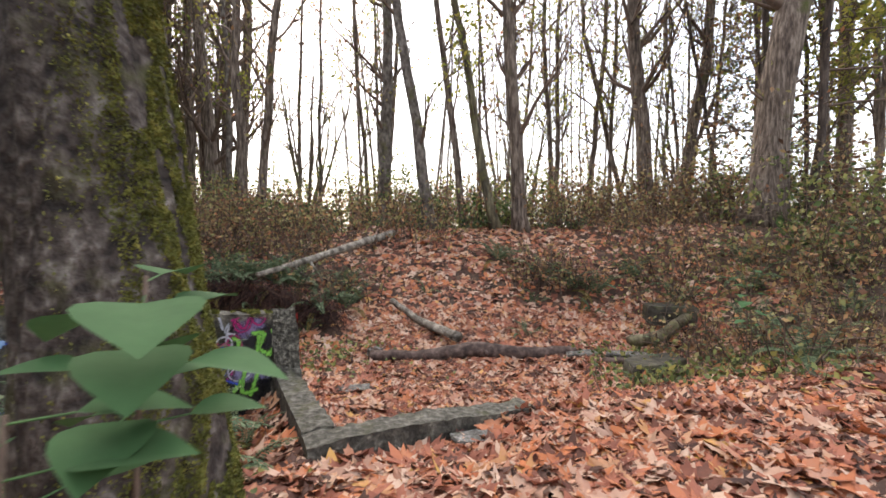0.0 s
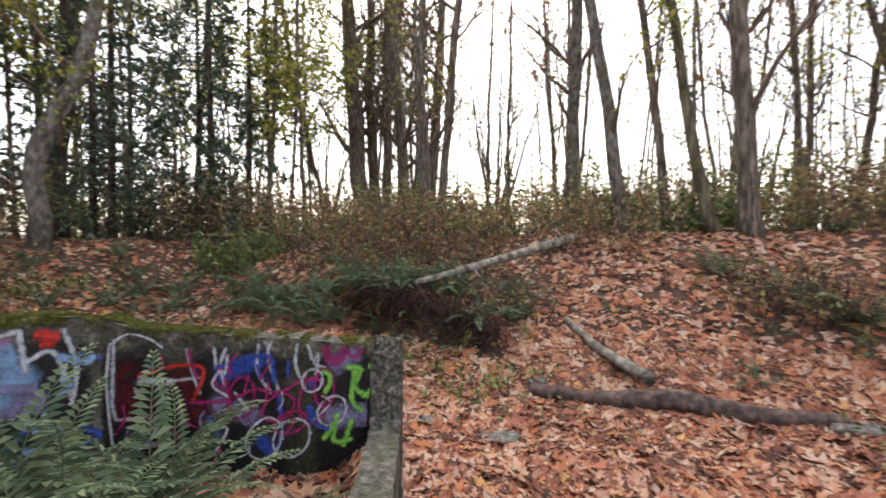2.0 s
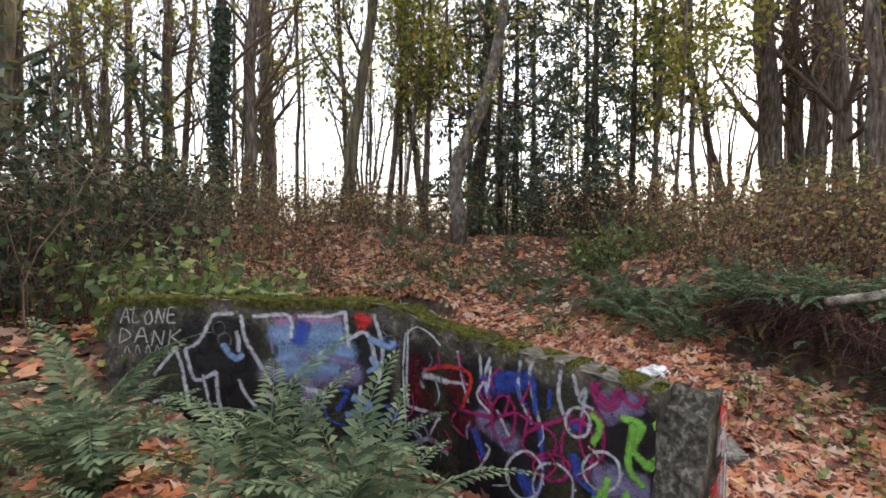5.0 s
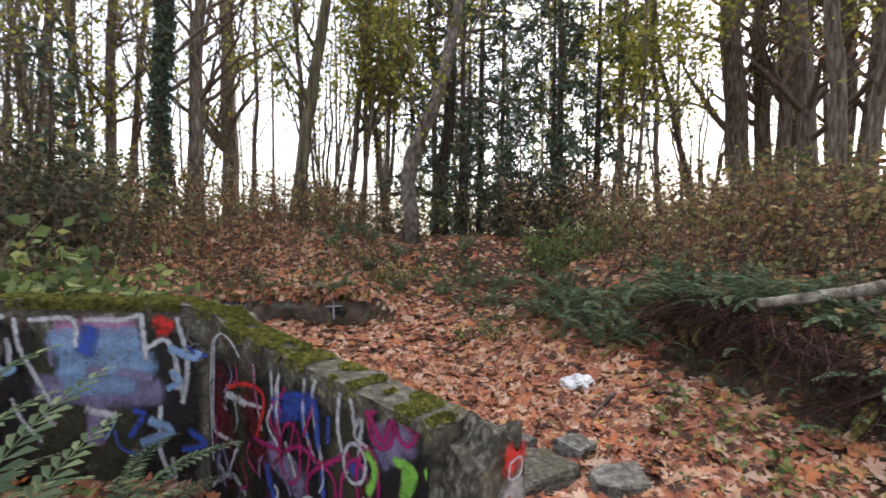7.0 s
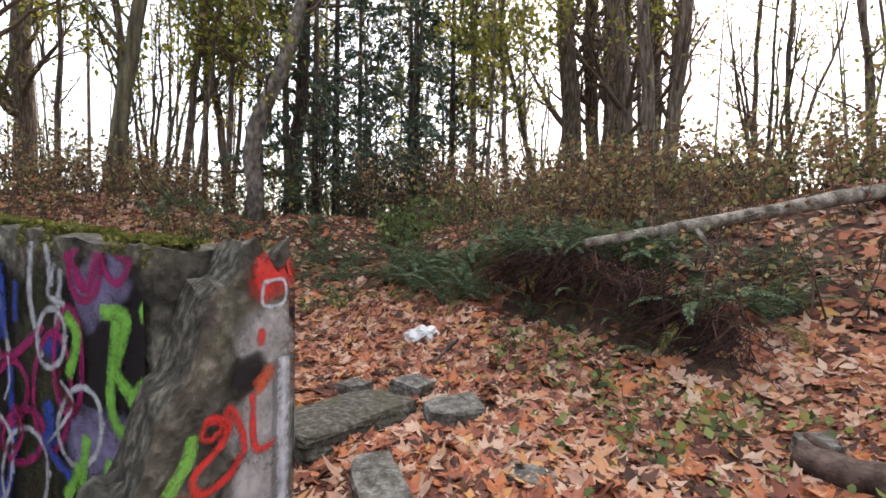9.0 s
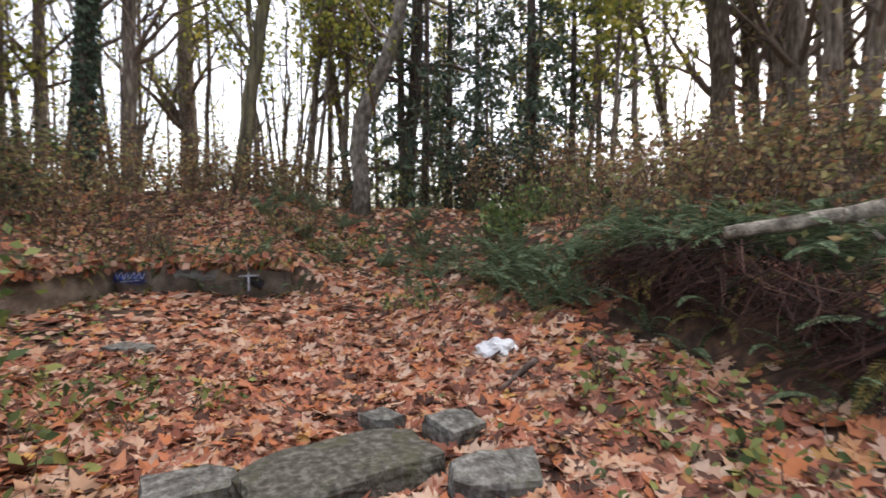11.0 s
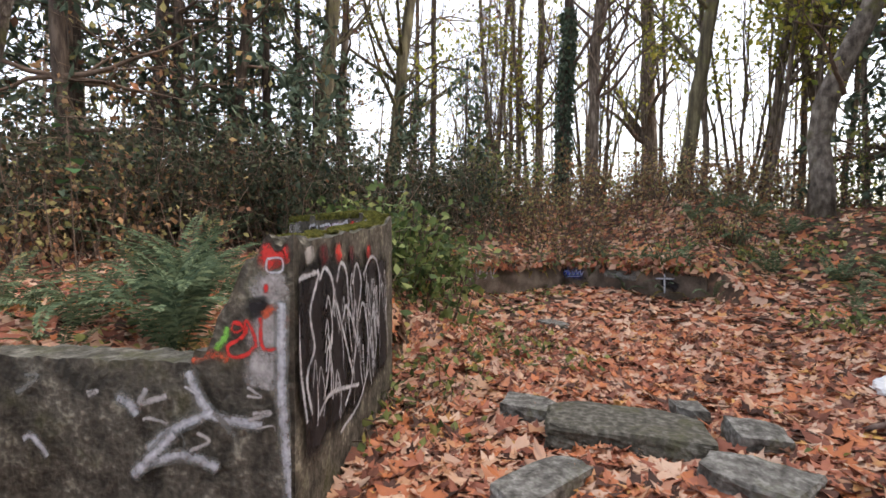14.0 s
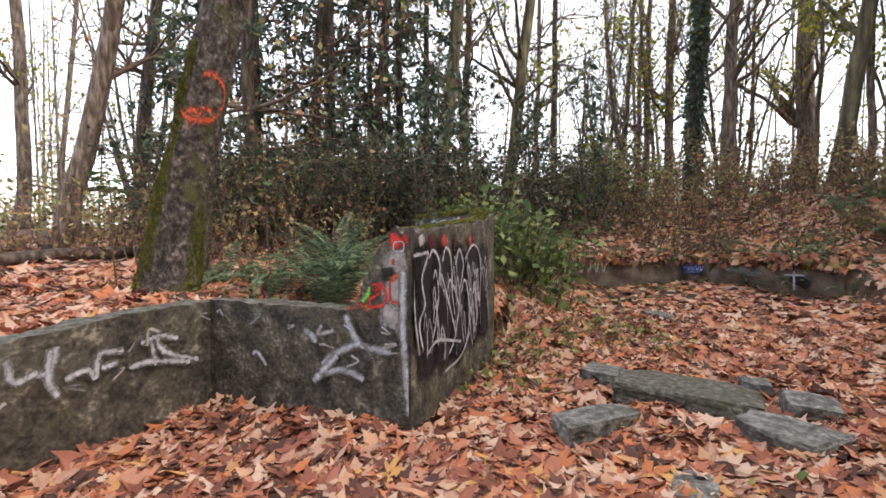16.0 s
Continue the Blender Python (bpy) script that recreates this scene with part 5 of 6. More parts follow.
stroke('W2', 'WHITE', 0.035, (1.12, 0.85), (1.09, 0.72), (1.16, 0.49))
stroke('W2', 'WHITE', 0.035, (1.28, 0.81), (1.27, 0.66), (1.33, 0.51))
stroke('W2', 'WHITE', 0.035, (1.35, 0.81), (1.38, 0.7))
stroke('W2', 'WHITE', 0.035, (0.87, 0.49), (0.96, 0.36))
stroke('W2', 'WHITE', 0.035, (1.42, 0.74), (1.4, 0.57))
stroke('W2', 'BLUE', 0.050, (0.75, 0.65), (0.91, 0.71), (1.1, 0.72), (1.13, 0.54))
stroke('W2', 'BLUE', 0.050, (1.16, 0.48), (1.18, 0.23), (1.13, 0.07))
stroke('W2', 'BLUE', 0.090, (1.36, 0.56), (1.39, 0.53))
stroke('W2', 'BLUE', 0.120, (1.03, 0.19), (1.11, 0.08))
stroke('W2', 'BLUE', 0.070, (1.36, 0.39), (1.38, 0.29))
stroke('W2', 'BLUE', 0.080, (0.7, 0.33), (0.77, 0.19))
stroke('W2', 'MAGENTA', 0.030, (1.26, 0.41), (1.23, 0.34), (1.15, 0.3), (1.07, 0.31), (1.05, 0.37), (1.1, 0.44), (1.18, 0.48), (1.25, 0.45), (1.26, 0.39))
stroke('W2', 'MAGENTA', 0.030, (1.47, 0.45), (1.44, 0.33), (1.38, 0.27), (1.31, 0.31), (1.29, 0.43), (1.33, 0.54), (1.4, 0.58), (1.46, 0.52), (1.47, 0.4))
stroke('W2', 'MAGENTA', 0.030, (1.34, 0.31), (1.31, 0.25), (1.23, 0.21), (1.15, 0.21), (1.12, 0.26), (1.17, 0.33), (1.26, 0.36), (1.33, 0.34), (1.34, 0.29))
stroke('W2', 'MAGENTA', 0.030, (1, 0.48), (0.98, 0.37), (0.91, 0.32), (0.85, 0.36), (0.83, 0.46), (0.87, 0.56), (0.93, 0.59), (0.99, 0.54), (1, 0.44))
stroke('W2', 'MAGENTA', 0.030, (1.6, 0.76), (1.58, 0.7), (1.53, 0.67), (1.48, 0.69), (1.46, 0.75), (1.5, 0.8), (1.55, 0.82), (1.6, 0.79), (1.6, 0.74))
stroke('W2', 'MAGENTA', 0.030, (1.71, 0.8), (1.7, 0.75), (1.66, 0.72), (1.62, 0.74), (1.6, 0.79), (1.63, 0.84), (1.67, 0.85), (1.7, 0.83), (1.71, 0.78))
stroke('W2', 'MAGENTA', 0.030, (1.52, 0.53), (1.51, 0.43), (1.46, 0.38), (1.41, 0.42), (1.39, 0.52), (1.42, 0.62), (1.47, 0.65), (1.51, 0.59), (1.52, 0.49))
stroke('W2', 'MAGENTA', 0.035, (0.56, 0.42), (0.83, 0.44), (1, 0.51), (1.16, 0.49), (1.34, 0.59))
stroke('W2', 'MAGENTA', 0.050, (1.45, 0.78), (1.54, 0.7), (1.6, 0.81), (1.7, 0.78))
stroke('W2', 'WHITE', 0.025, (1.18, 0.21), (1.15, 0.11), (1.06, 0.04), (0.97, 0.07), (0.94, 0.17), (1, 0.27), (1.09, 0.32), (1.17, 0.27), (1.18, 0.17))
stroke('W2', 'WHITE', 0.025, (1.37, 0.22), (1.33, 0.11), (1.24, 0.05), (1.15, 0.07), (1.12, 0.16), (1.17, 0.27), (1.27, 0.31), (1.35, 0.27), (1.36, 0.18))
stroke('W2', 'WHITE', 0.025, (1.45, 0.58), (1.43, 0.52), (1.38, 0.49), (1.33, 0.5), (1.31, 0.56), (1.34, 0.62), (1.39, 0.64), (1.44, 0.61), (1.44, 0.56))
stroke('W2', 'WHITE', 0.025, (1.61, 0.39), (1.58, 0.31), (1.51, 0.26), (1.44, 0.28), (1.41, 0.35), (1.46, 0.43), (1.53, 0.46), (1.59, 0.43), (1.6, 0.36))
stroke('W2', 'GREEN', 0.050, (1.6, 0.65), (1.7, 0.64), (1.66, 0.52), (1.75, 0.45))
stroke('W2', 'GREEN', 0.050, (1.45, 0.63), (1.5, 0.58), (1.46, 0.48))
stroke('W2', 'GREEN', 0.050, (1.66, 0.63), (1.64, 0.43), (1.71, 0.36))
stroke('W2', 'GREEN', 0.050, (1.81, 0.72), (1.76, 0.65), (1.85, 0.7))
stroke('W2', 'GREEN', 0.050, (1.71, 0.45), (1.81, 0.52), (1.86, 0.4))
stroke('W2', 'GREEN', 0.050, (1.64, 0.3), (1.58, 0.12))
stroke('W2', 'GREEN', 0.050, (1.54, 0.34), (1.52, 0.16), (1.64, 0.17))
stroke('W2', 'GREEN', 0.050, (1.45, 0.17), (1.51, 0.26))
stroke('P1', 'BLACK', 0.420, (0.09, 0.67), (0.09, 0.5), (0.04, 0.2))
stroke('P1', 'BLACK', 0.420, (0.4, 0.64), (0.4, 0.43), (0.34, 0.08))
stroke('P1', 'BLACK', 0.420, (0.88, 0.59), (0.88, 0.32), (0.78, -0.12))
stroke('P1', 'PALE', 0.130, (0.11, 0.77), (0.13, 0.72))
stroke('P1', 'RED', 0.130, (0.5, 0.76), (0.53, 0.7))
stroke('P1', 'DARKRED', 0.130, (0.74, 0.75), (0.77, 0.68))
stroke('P1', 'RED', 0.130, (1.11, 0.74), (1.16, 0.66))
stroke('P1', 'DARKRED', 0.130, (0.28, 0.77), (0.31, 0.71))
stroke('P1', 'WHITE', 0.035, (-0.04, 0.63), (0.04, 0.65), (0.22, 0.66))
stroke('P1', 'WHITE', 0.035, (0.23, 0.65), (0.12, 0.49), (0.17, 0.33), (0.08, 0.22), (0.14, 0.04))
stroke('P1', 'WHITE', 0.035, (0.23, 0.62), (0.31, 0.67), (0.42, 0.59), (0.44, 0.42))
stroke('P1', 'WHITE', 0.035, (-0.01, 0.5), (0.01, 0.29), (0.08, 0.03))
stroke('P1', 'WHITE', 0.035, (0.4, 0.43), (0.45, 0.5), (0.55, 0.37), (0.76, 0.04))
stroke('P1', 'WHITE', 0.035, (0.48, 0.59), (0.55, 0.68), (0.65, 0.61), (0.69, 0.36))
stroke('P1', 'WHITE', 0.035, (0.76, 0.55), (0.84, 0.66), (0.94, 0.53), (0.84, 0.33))
stroke('P1', 'WHITE', 0.035, (0.99, 0.58), (1.17, 0.68), (1.35, 0.64), (1.43, 0.47), (1.38, 0.14))
stroke('P1', 'WHITE', 0.035, (0.57, 0.37), (0.65, 0.44), (0.83, 0.23), (0.78, 0.09))
stroke('P1', 'WHITE', 0.035, (0.88, 0.32), (0.99, 0.41), (1.11, 0.15), (1.05, -0.06))
stroke('P1', 'WHITE', 0.035, (1.24, 0.37), (1.32, 0.09), (1.24, -0.04))
stroke('P1', 'WHITE', 0.035, (0.4, 0.34), (0.34, 0.16), (0.28, 0.06))
stroke('P1', 'WHITE', 0.035, (0.83, 0.23), (0.74, 0), (0.61, -0.09))
stroke('P1', 'WHITE', 0.035, (1.11, -0.03), (0.88, -0.17), (0.53, -0.2))
stroke('P1', 'WHITE', 0.035, (0.22, 0.01), (0.4, 0.05), (0.88, -0.06))
stroke('P2', 'RED', 0.140, (1.49, 0.73), (1.57, 0.77))
stroke('P2', 'PALE', 0.200, (1.49, 0.64), (1.54, 0.55))
stroke('P2', 'PALE', 0.220, (1.46, 0.45), (1.56, 0.42))
stroke('P2', 'PALE', 0.200, (1.44, 0.29), (1.57, 0.26))
stroke('P2', 'BLACK', 0.100, (1.43, 0.53), (1.49, 0.54))
stroke('P2', 'ORANGE', 0.050, (1.48, 0.5), (1.53, 0.53), (1.58, 0.48))
stroke('P2', 'ORANGE', 0.050, (1.18, 0.31), (1.25, 0.34), (1.33, 0.32))
stroke('P2', 'GREEN', 0.040, (1.28, 0.36), (1.32, 0.41), (1.33, 0.45))
stroke('P2', 'WHITE', 0.014, (1.5, 0.73), (1.5, 0.68), (1.56, 0.68), (1.56, 0.73), (1.5, 0.73))
stroke('P2', 'RED', 0.050, (1.49, 0.61), (1.5, 0.61))
stroke('P2', 'RED', 0.025, (1.36, 0.47), (1.41, 0.45), (1.39, 0.41), (1.33, 0.37), (1.35, 0.33), (1.41, 0.34), (1.44, 0.37))
stroke('P2', 'RED', 0.025, (1.4, 0.43), (1.41, 0.48), (1.44, 0.43), (1.45, 0.37))
stroke('P2', 'RED', 0.025, (1.47, 0.49), (1.48, 0.37), (1.56, 0.37))
stroke('P2', 'RED', 0.020, (1.4, 0.45), (1.39, 0.44), (1.37, 0.43), (1.35, 0.44), (1.35, 0.45), (1.36, 0.47), (1.38, 0.47), (1.39, 0.46), (1.4, 0.44))
stroke('P2', 'WHITE', 0.050, (1.16, 0.26), (1.21, 0.15), (1.28, 0.08), (1.47, 0.05))
stroke('P2', 'WHITE', 0.050, (1.26, 0.1), (1.09, 0.02), (0.98, -0.07))
stroke('P2', 'WHITE', 0.050, (0.96, -0.13), (1.05, -0.1), (1.17, -0.09), (1.28, -0.13))
stroke('P2', 'WHITE', 0.050, (0.85, 0.15), (0.9, 0.12), (0.93, 0.08))
stroke('P2', 'WHITE', 0.050, (1.56, 0.55), (1.56, 0.14), (1.6, -0.32))
stroke('P2', 'WHITE', 0.050, (1.09, 0), (0.91, -0.18))
stroke('P4', 'WHITE', 0.040, (1.43, 0.17), (1.4, 0.06), (1.3, 0.08))
stroke('P4', 'WHITE', 0.040, (1.3, 0.06), (1.24, 0.08), (1.21, 0.19))
stroke('P4', 'WHITE', 0.040, (1.24, 0.18), (1.25, 0.03), (1.21, -0.07))
stroke('P4', 'WHITE', 0.040, (1.17, 0.01), (1.06, 0.03), (1.02, -0.03))
stroke('P4', 'WHITE', 0.040, (1.02, -0.03), (0.99, 0.1), (0.86, 0.09))
stroke('P4', 'WHITE', 0.040, (0.98, 0.02), (0.89, 0.03))
stroke('P4', 'WHITE', 0.040, (0.74, 0.11), (0.61, 0.13), (0.49, 0.09))
stroke('P4', 'WHITE', 0.040, (0.68, 0.11), (0.65, -0.05))
stroke('P4', 'WHITE', 0.040, (0.65, 0.12), (0.57, 0.01), (0.33, -0.09))
stroke('P4', 'WHITE', 0.040, (0.82, -0.02), (0.68, -0.02), (0.4, -0.09))
words("ALONE", "W1", 0.14, 0.85, 0.44, 0.11, "PALE")
words("DANK", "W1", 0.12, 0.7, 0.5, 0.11, "PALE")
for a0, w0 in ((0.2, 0.36), (0.5, 0.4), (0.85, 0.4), (1.2, 0.4), (1.5, 0.36)):
    stroke("P1", "BLACK", w0, (a0, 0.62), (a0, 0.3), (a0 + 0.02, -0.1)).location = tuple(-0.0065 * k for k in (*BX, 0))
# layers of older spray paint, in no order
sp = random.Random(21)
for k in range(46):
    a, z = sp.uniform(0.15, 1.5), sp.uniform(0.1, 0.78)
    c = sp.choice(("MAGENTA", "MAGENTA", "DARKRED", "VIOLET", "BLUE", "WHITE", "BLACK"))
    stroke("W2", c, sp.uniform(0.015, 0.04), (a, z), (a + sp.uniform(-0.06, 0.06), z - sp.uniform(0.03, 0.1)), (a + sp.uniform(-0.1, 0.1), z - sp.uniform(0.08, 0.2)))
for k in range(42):
    a = sp.uniform(0.1, 1.6)
    z = sp.uniform(0.0, 0.55)
    stroke("P1", "WHITE", sp.uniform(0.01, 0.028), (a, z), (a + 0.03, z + sp.uniform(0.05, 0.12)), (a + sp.uniform(0.04, 0.1), z - sp.uniform(0.02, 0.1)), (a + sp.uniform(0.05, 0.12), z - sp.uniform(0.12, 0.25)))
for k in range(16):
    a, z = sp.uniform(0.9, 2.1), sp.uniform(0.25, 0.85)
    stroke("W1", sp.choice(("VIOLET", "LIGHTBLUE", "WHITE", "BLUE")), sp.uniform(0.02, 0.09), (a, z), (a + sp.uniform(-0.05, 0.15), z - sp.uniform(0, 0.1)), (a + sp.uniform(-0.1, 0.2), z - sp.uniform(0, 0.18)))
for k in range(24):
    a, z = sp.uniform(0.05, 1.5), sp.uniform(-0.05, 0.24)
    stroke(sp.choice(("P2", "P4")), sp.choice(("PALE", "GREY", "PALE", "WHITE")), sp.uniform(0.01, 0.035), (a, z), (a + sp.uniform(-0.03, 0.08), z - sp.uniform(-0.03, 0.06)), (a + sp.uniform(-0.05, 0.12), z - sp.uniform(0, 0.08)))
# marks on the old retaining wall
RD = (np.array(R0) - np.array(R1)) / np.linalg.norm(np.array(R0) - np.array(R1))
FACES["R1"] = (np.array(R1), RD, np.array((RD[1], -RD[0])), wall_5)
RE = (np.array(R1) - np.array(R2)) / np.linalg.norm(np.array(R1) - np.array(R2))
FACES["R2"] = (np.array(R2), RE, np.array((RE[1], -RE[0])), wall_6)
stroke("R1", "BLACK", 0.2, (2.0, 0.05), (2.22, -0.05))
stroke("R1", "WHITE", 0.05, (2.02, 0.22), (2.03, -0.16))
stroke("R1", "WHITE", 0.045, (1.88, 0.08), (2.18, 0.1))
stroke("R1", "BLUE", 0.24, (0.02, 0.08), (0.42, 0.05))
for k in range(5):
    stroke("R1", "WHITE", 0.025, (0.02 + k * 0.09, 0.15), (0.05 + k * 0.09, 0.04), (0.09 + k * 0.09, 0.13))
stroke("R1", "WHITE", 0.02, (0.1, 0.0), (0.4, 0.02))
stroke("R1", "GREY", 0.2, (0.9, 0.12), (1.5, 0.08))
for k in range(5):
    stroke("R2", "PALE", 0.06, (0.4 + k * 0.16, 0.3), (0.46 + k * 0.16, 0.05), (0.52 + k * 0.16, 0.25))


# ---- far woods ----
rs = np.random.RandomState(8)
b = Build()
tips = []
for i in range(230):
    a, d = rs.uniform(1.0, 5.2), rs.uniform(21, 58)
    x, y = -4 + math.cos(a) * d, 6 + math.sin(a) * d
    z = gz(x, y)
    h = rs.uniform(14, 24)
    l1, l2 = rs.normal(size=2) * 1.3
    r = rs.uniform(0.03, 0.12)
    path = [np.array((x + l1 * t, y + l2 * t * t, z - 0.2 + h * t)) for t in (0, 0.25, 0.5, 0.75, 1)]
    b.tube(path, [r, r * 0.85, r * 0.65, r * 0.4, 0.02], sides=5, cap=False)
    for k in range(14):
        j = 1 + k % 3
        w = rs.normal(size=3)
        w[2] = abs(w[2]) + 0.5
        q = path[j] + (path[j - 1] - path[j]) * rs.rand()
        limb(b, q, w / np.linalg.norm(w), rs.uniform(1.5, 3.2), 0.03, rs, tips, 1 if k < 6 else 2)
far = tagged(new("far_woods", b.mesh("far_woods", M_BARK)), "far bare woodland stems behind the clearing", "trees", kind="stuff")
tips = np.array(tips)
tagged(new("far_foliage", leaf_cards(26000, rs, lambda m: tips[rs.randint(len(tips), size=m)] + rs.normal(size=(m, 3)) * 0.3, 0.2, M_YELLOW, "far_foliage")), "sparse yellow foliage of the far woodland", "foliage", kind="stuff")


def far_brush(m):
    a, d = rs.rand(m) * 6.28, rs.uniform(19, 48, m)
    k = (np.sin(a * 23) + np.sin(a * 41 + 1) + np.sin(a * 67 + 2 + d * 0.4)) * 0.33
    x, y = -4 + np.cos(a) * d, 6 + np.sin(a) * d
    return np.stack([x, y, ground_z(x, y) + (rs.rand(m) ** 1.3) * (2.3 + 1.1 * k)], 1)


tagged(new("far_brush", leaf_cards(26000, rs, far_brush, 0.2, M_BROWNLEAF, "far_brush")), "distant brown and olive brush closing the clearing", "brush", kind="stuff")
tagged(new("far_green_brush", leaf_cards(34000, rs, far_brush, 0.2, M_GREEN, "far_green_brush")), "distant green brush closing the clearing", "brush", kind="stuff")

# ---- ground cover: ivy and fallen leaves ----
def maple(points, lobes):
    """Outline of a five-lobed maple leaf of width about 1, with its stalk end at the bottom."""
    out = []
    for i in range(points):
        a = -math.pi / 2 + 2 * math.pi * (i + 0.5) / points
        r = 0.0
        for la, lr, lw in lobes:
            d = (a - la + math.pi) % (2 * math.pi) - math.pi
            r = max(r, lr * max(0.0, 1 - abs(d) / lw))
        out.append((math.cos(a) * max(r, 0.22), math.sin(a) * max(r, 0.22)))
    return np.array(out)


LOBES = [(math.pi / 2, 0.58, 0.8), (math.pi / 2 + 0.95, 0.55, 0.72), (math.pi / 2 - 0.95, 0.55, 0.72), (math.pi / 2 + 1.95, 0.4, 0.7), (math.pi / 2 - 1.95, 0.4, 0.7)]
HALF = [(0.16, -0.36), (0.2, -0.26), (0.42, -0.28), (0.3, -0.14), (0.22, -0.06), (0.4, 0.0), (0.42, 0.09), (0.58, 0.2), (0.4, 0.22), (0.34, 0.3), (0.14, 0.15), (0.2, 0.33), (0.13, 0.38)]
FULL = np.array([(0, -0.26)] + HALF + [(0, 0.62)] + [(-x, y) for x, y in HALF[::-1]])
PLAIN = maple(11, LOBES)


def leaf_field(n, pick, size, outline, seed, lift=0.012, curl=0.32, tilt=0.22):
    """Vertices and triangles of n curled leaves lying on the ground; pick gives their places."""
    rs = np.random.RandomState(seed)
    xy = pick(n, rs)
    n = len(xy)
    z = ground_z(xy[:, 0], xy[:, 1]) + lift + rs.rand(n) * lift * 2.2
    e = 0.05
    sx = (ground_z(xy[:, 0] + e, xy[:, 1]) - ground_z(xy[:, 0] - e, xy[:, 1])) / (2 * e)
    sy = (ground_z(xy[:, 0], xy[:, 1] + e) - ground_z(xy[:, 0], xy[:, 1] - e)) / (2 * e)
    nrm = np.stack([-np.clip(sx, -1.5, 1.5), -np.clip(sy, -1.5, 1.5), np.ones(n)], 1) + np.concatenate([rs.normal(size=(n, 2)) * tilt, np.zeros((n, 1))], 1)
    nrm /= np.linalg.norm(nrm, axis=1)[:, None]
    a = rs.rand(n) * 6.28
    t = np.stack([np.cos(a), np.sin(a), 0 * a], 1)
    t -= nrm * (t * nrm).sum(1)[:, None]
    t /= np.linalg.norm(t, axis=1)[:, None]
    s = np.cross(nrm, t)
    k = len(outline)
    o = np.concatenate([[(0, 0)], outline])
    sc = size * (0.55 + 0.8 * rs.rand(n))
    u, v = o[:, 0][None] * sc[:, None], o[:, 1][None] * sc[:, None] * (0.8 + 0.35 * rs.rand(n))[:, None]
    ca, cb = rs.normal(size=(2, n)) * curl
    h = (ca[:, None] * u * u + cb[:, None] * v * v + rs.normal(size=n)[:, None] * curl * u * v) / sc[:, None] + np.concatenate([np.zeros((n, 1)), rs.normal(size=(n, k)) * 0.025 * sc[:, None]], 1)
    pts = np.stack([xy[:, 0], xy[:, 1], z], 1)[:, None] + u[..., None] * s[:, None] + v[..., None] * t[:, None] + h[..., None] * nrm[:, None]
    base = (np.arange(n) * (k + 1))[:, None, None]
    ring = np.stack([np.zeros(k, int), np.arange(1, k + 1), np.arange(1, k + 1) % k + 1], 1)
    return pts.reshape(-1, 3), (base + ring[None]).reshape(-1, 3)


def blocked(p):
    """Inside one of the low walls."""
    a = (p[:, 0] - CORNER[0]) * AX[0] + (p[:, 1] - CORNER[1]) * AX[1]
    b = (p[:, 0] - CORNER[0]) * BX[0] + (p[:, 1] - CORNER[1]) * BX[1]
    w4 = (b > -0.26) & (b < 0.06) & (a > -0.26) & (a < 1.15)
    w3 = (a > -0.26) & (a < 0.06) & (b > -0.2) & (b < 1.66)
    w2 = (b > 1.34) & (b < 1.66) & (a > -2.2) & (a < 0.06)
    return w4 | w3 | w2


def in_box(x0, x1, y0, y1, keep=lambda p: np.ones(len(p))):
    def pick(n, rs):
        p = np.stack([rs.uniform(x0, x1, n * 2), rs.uniform(y0, y1, n * 2)], 1)
        p = p[(rs.rand(len(p)) < keep(p)) & ~blocked(p)]
        return p[:n]
    return pick


def carpet(p):
    """How thickly leaves lie: full in the hollow and on the hill path, thin under brush."""
    x, y = p[:, 0], p[:, 1]
    patchy = 0.5 + 0.5 * np.sin(1.9 * x + 1.3 * y) * np.sin(1.4 * y - 1.1 * x + 2)
    gaps = 1 - 0.8 * step(0.2, 0.75, np.sin(2.7 * x + 1.1 * y + 0.6) * np.sin(2.3 * y - 1.6 * x) + 0.3 * np.sin(7 * x - 5 * y))
    hollow = step(7.9, 7.2, y) * step(-10.5, -9.0, x) * step(3.6, 2.6, x) * gaps
    hill = step(-2.2, -1.2, x) * step(4.2, 2.8, x) * step(12.8, 11.8, y) * (1 - 0.75 * np.exp(-((x - 2.2) ** 2 + (y - 9.4) ** 2) / 0.5))
    mound = 0.95 * step(-8.7, -9.2, x) * step(7.5, 6.5, y)
    rest = 0.3 + 0.2 * patchy
    under = 1 - 0.45 * step(-0.3, -1.0, x) * step(3.7, 3.2, y)
    face = 1 - 0.97 * np.exp(-((y - 8.2 + 0.05 * (x + 3)) / 0.36) ** 4) * step(-4.8, -4.1, x) * step(-1.4, -2.0, x)
    ivy_gap = face * 1 - 0.45 * np.exp(-((x + 1.9) ** 2 / 2.2 + (y - 7.2) ** 2 / 0.5))
    return np.clip(np.maximum.reduce([hollow, hill, mound, rest]) * under * ivy_gap, 0, 1)


v1, f1 = leaf_field(32000, in_box(-6.5, 4.5, 2.4, 8.6, carpet), 0.17, FULL, 1)
v2, f2 = leaf_field(6500, in_box(-3.5, 3.0, -1.5, 3.6, lambda p: 0.8 * carpet(p)), 0.195, FULL, 2)
v3, f3 = leaf_field(26000, in_box(-13, 6, 1.5, 14, carpet), 0.19, PLAIN, 3)
v4, f4 = leaf_field(9000, in_box(-12, 8, -8, 2, lambda p: 0.7 * np.ones(len(p))), 0.22, PLAIN, 4)
v5, f5 = leaf_field(15000, in_box(-22, 15, -11, 23, lambda p: 0.8 * np.ones(len(p))), 0.23, PLAIN, 5)
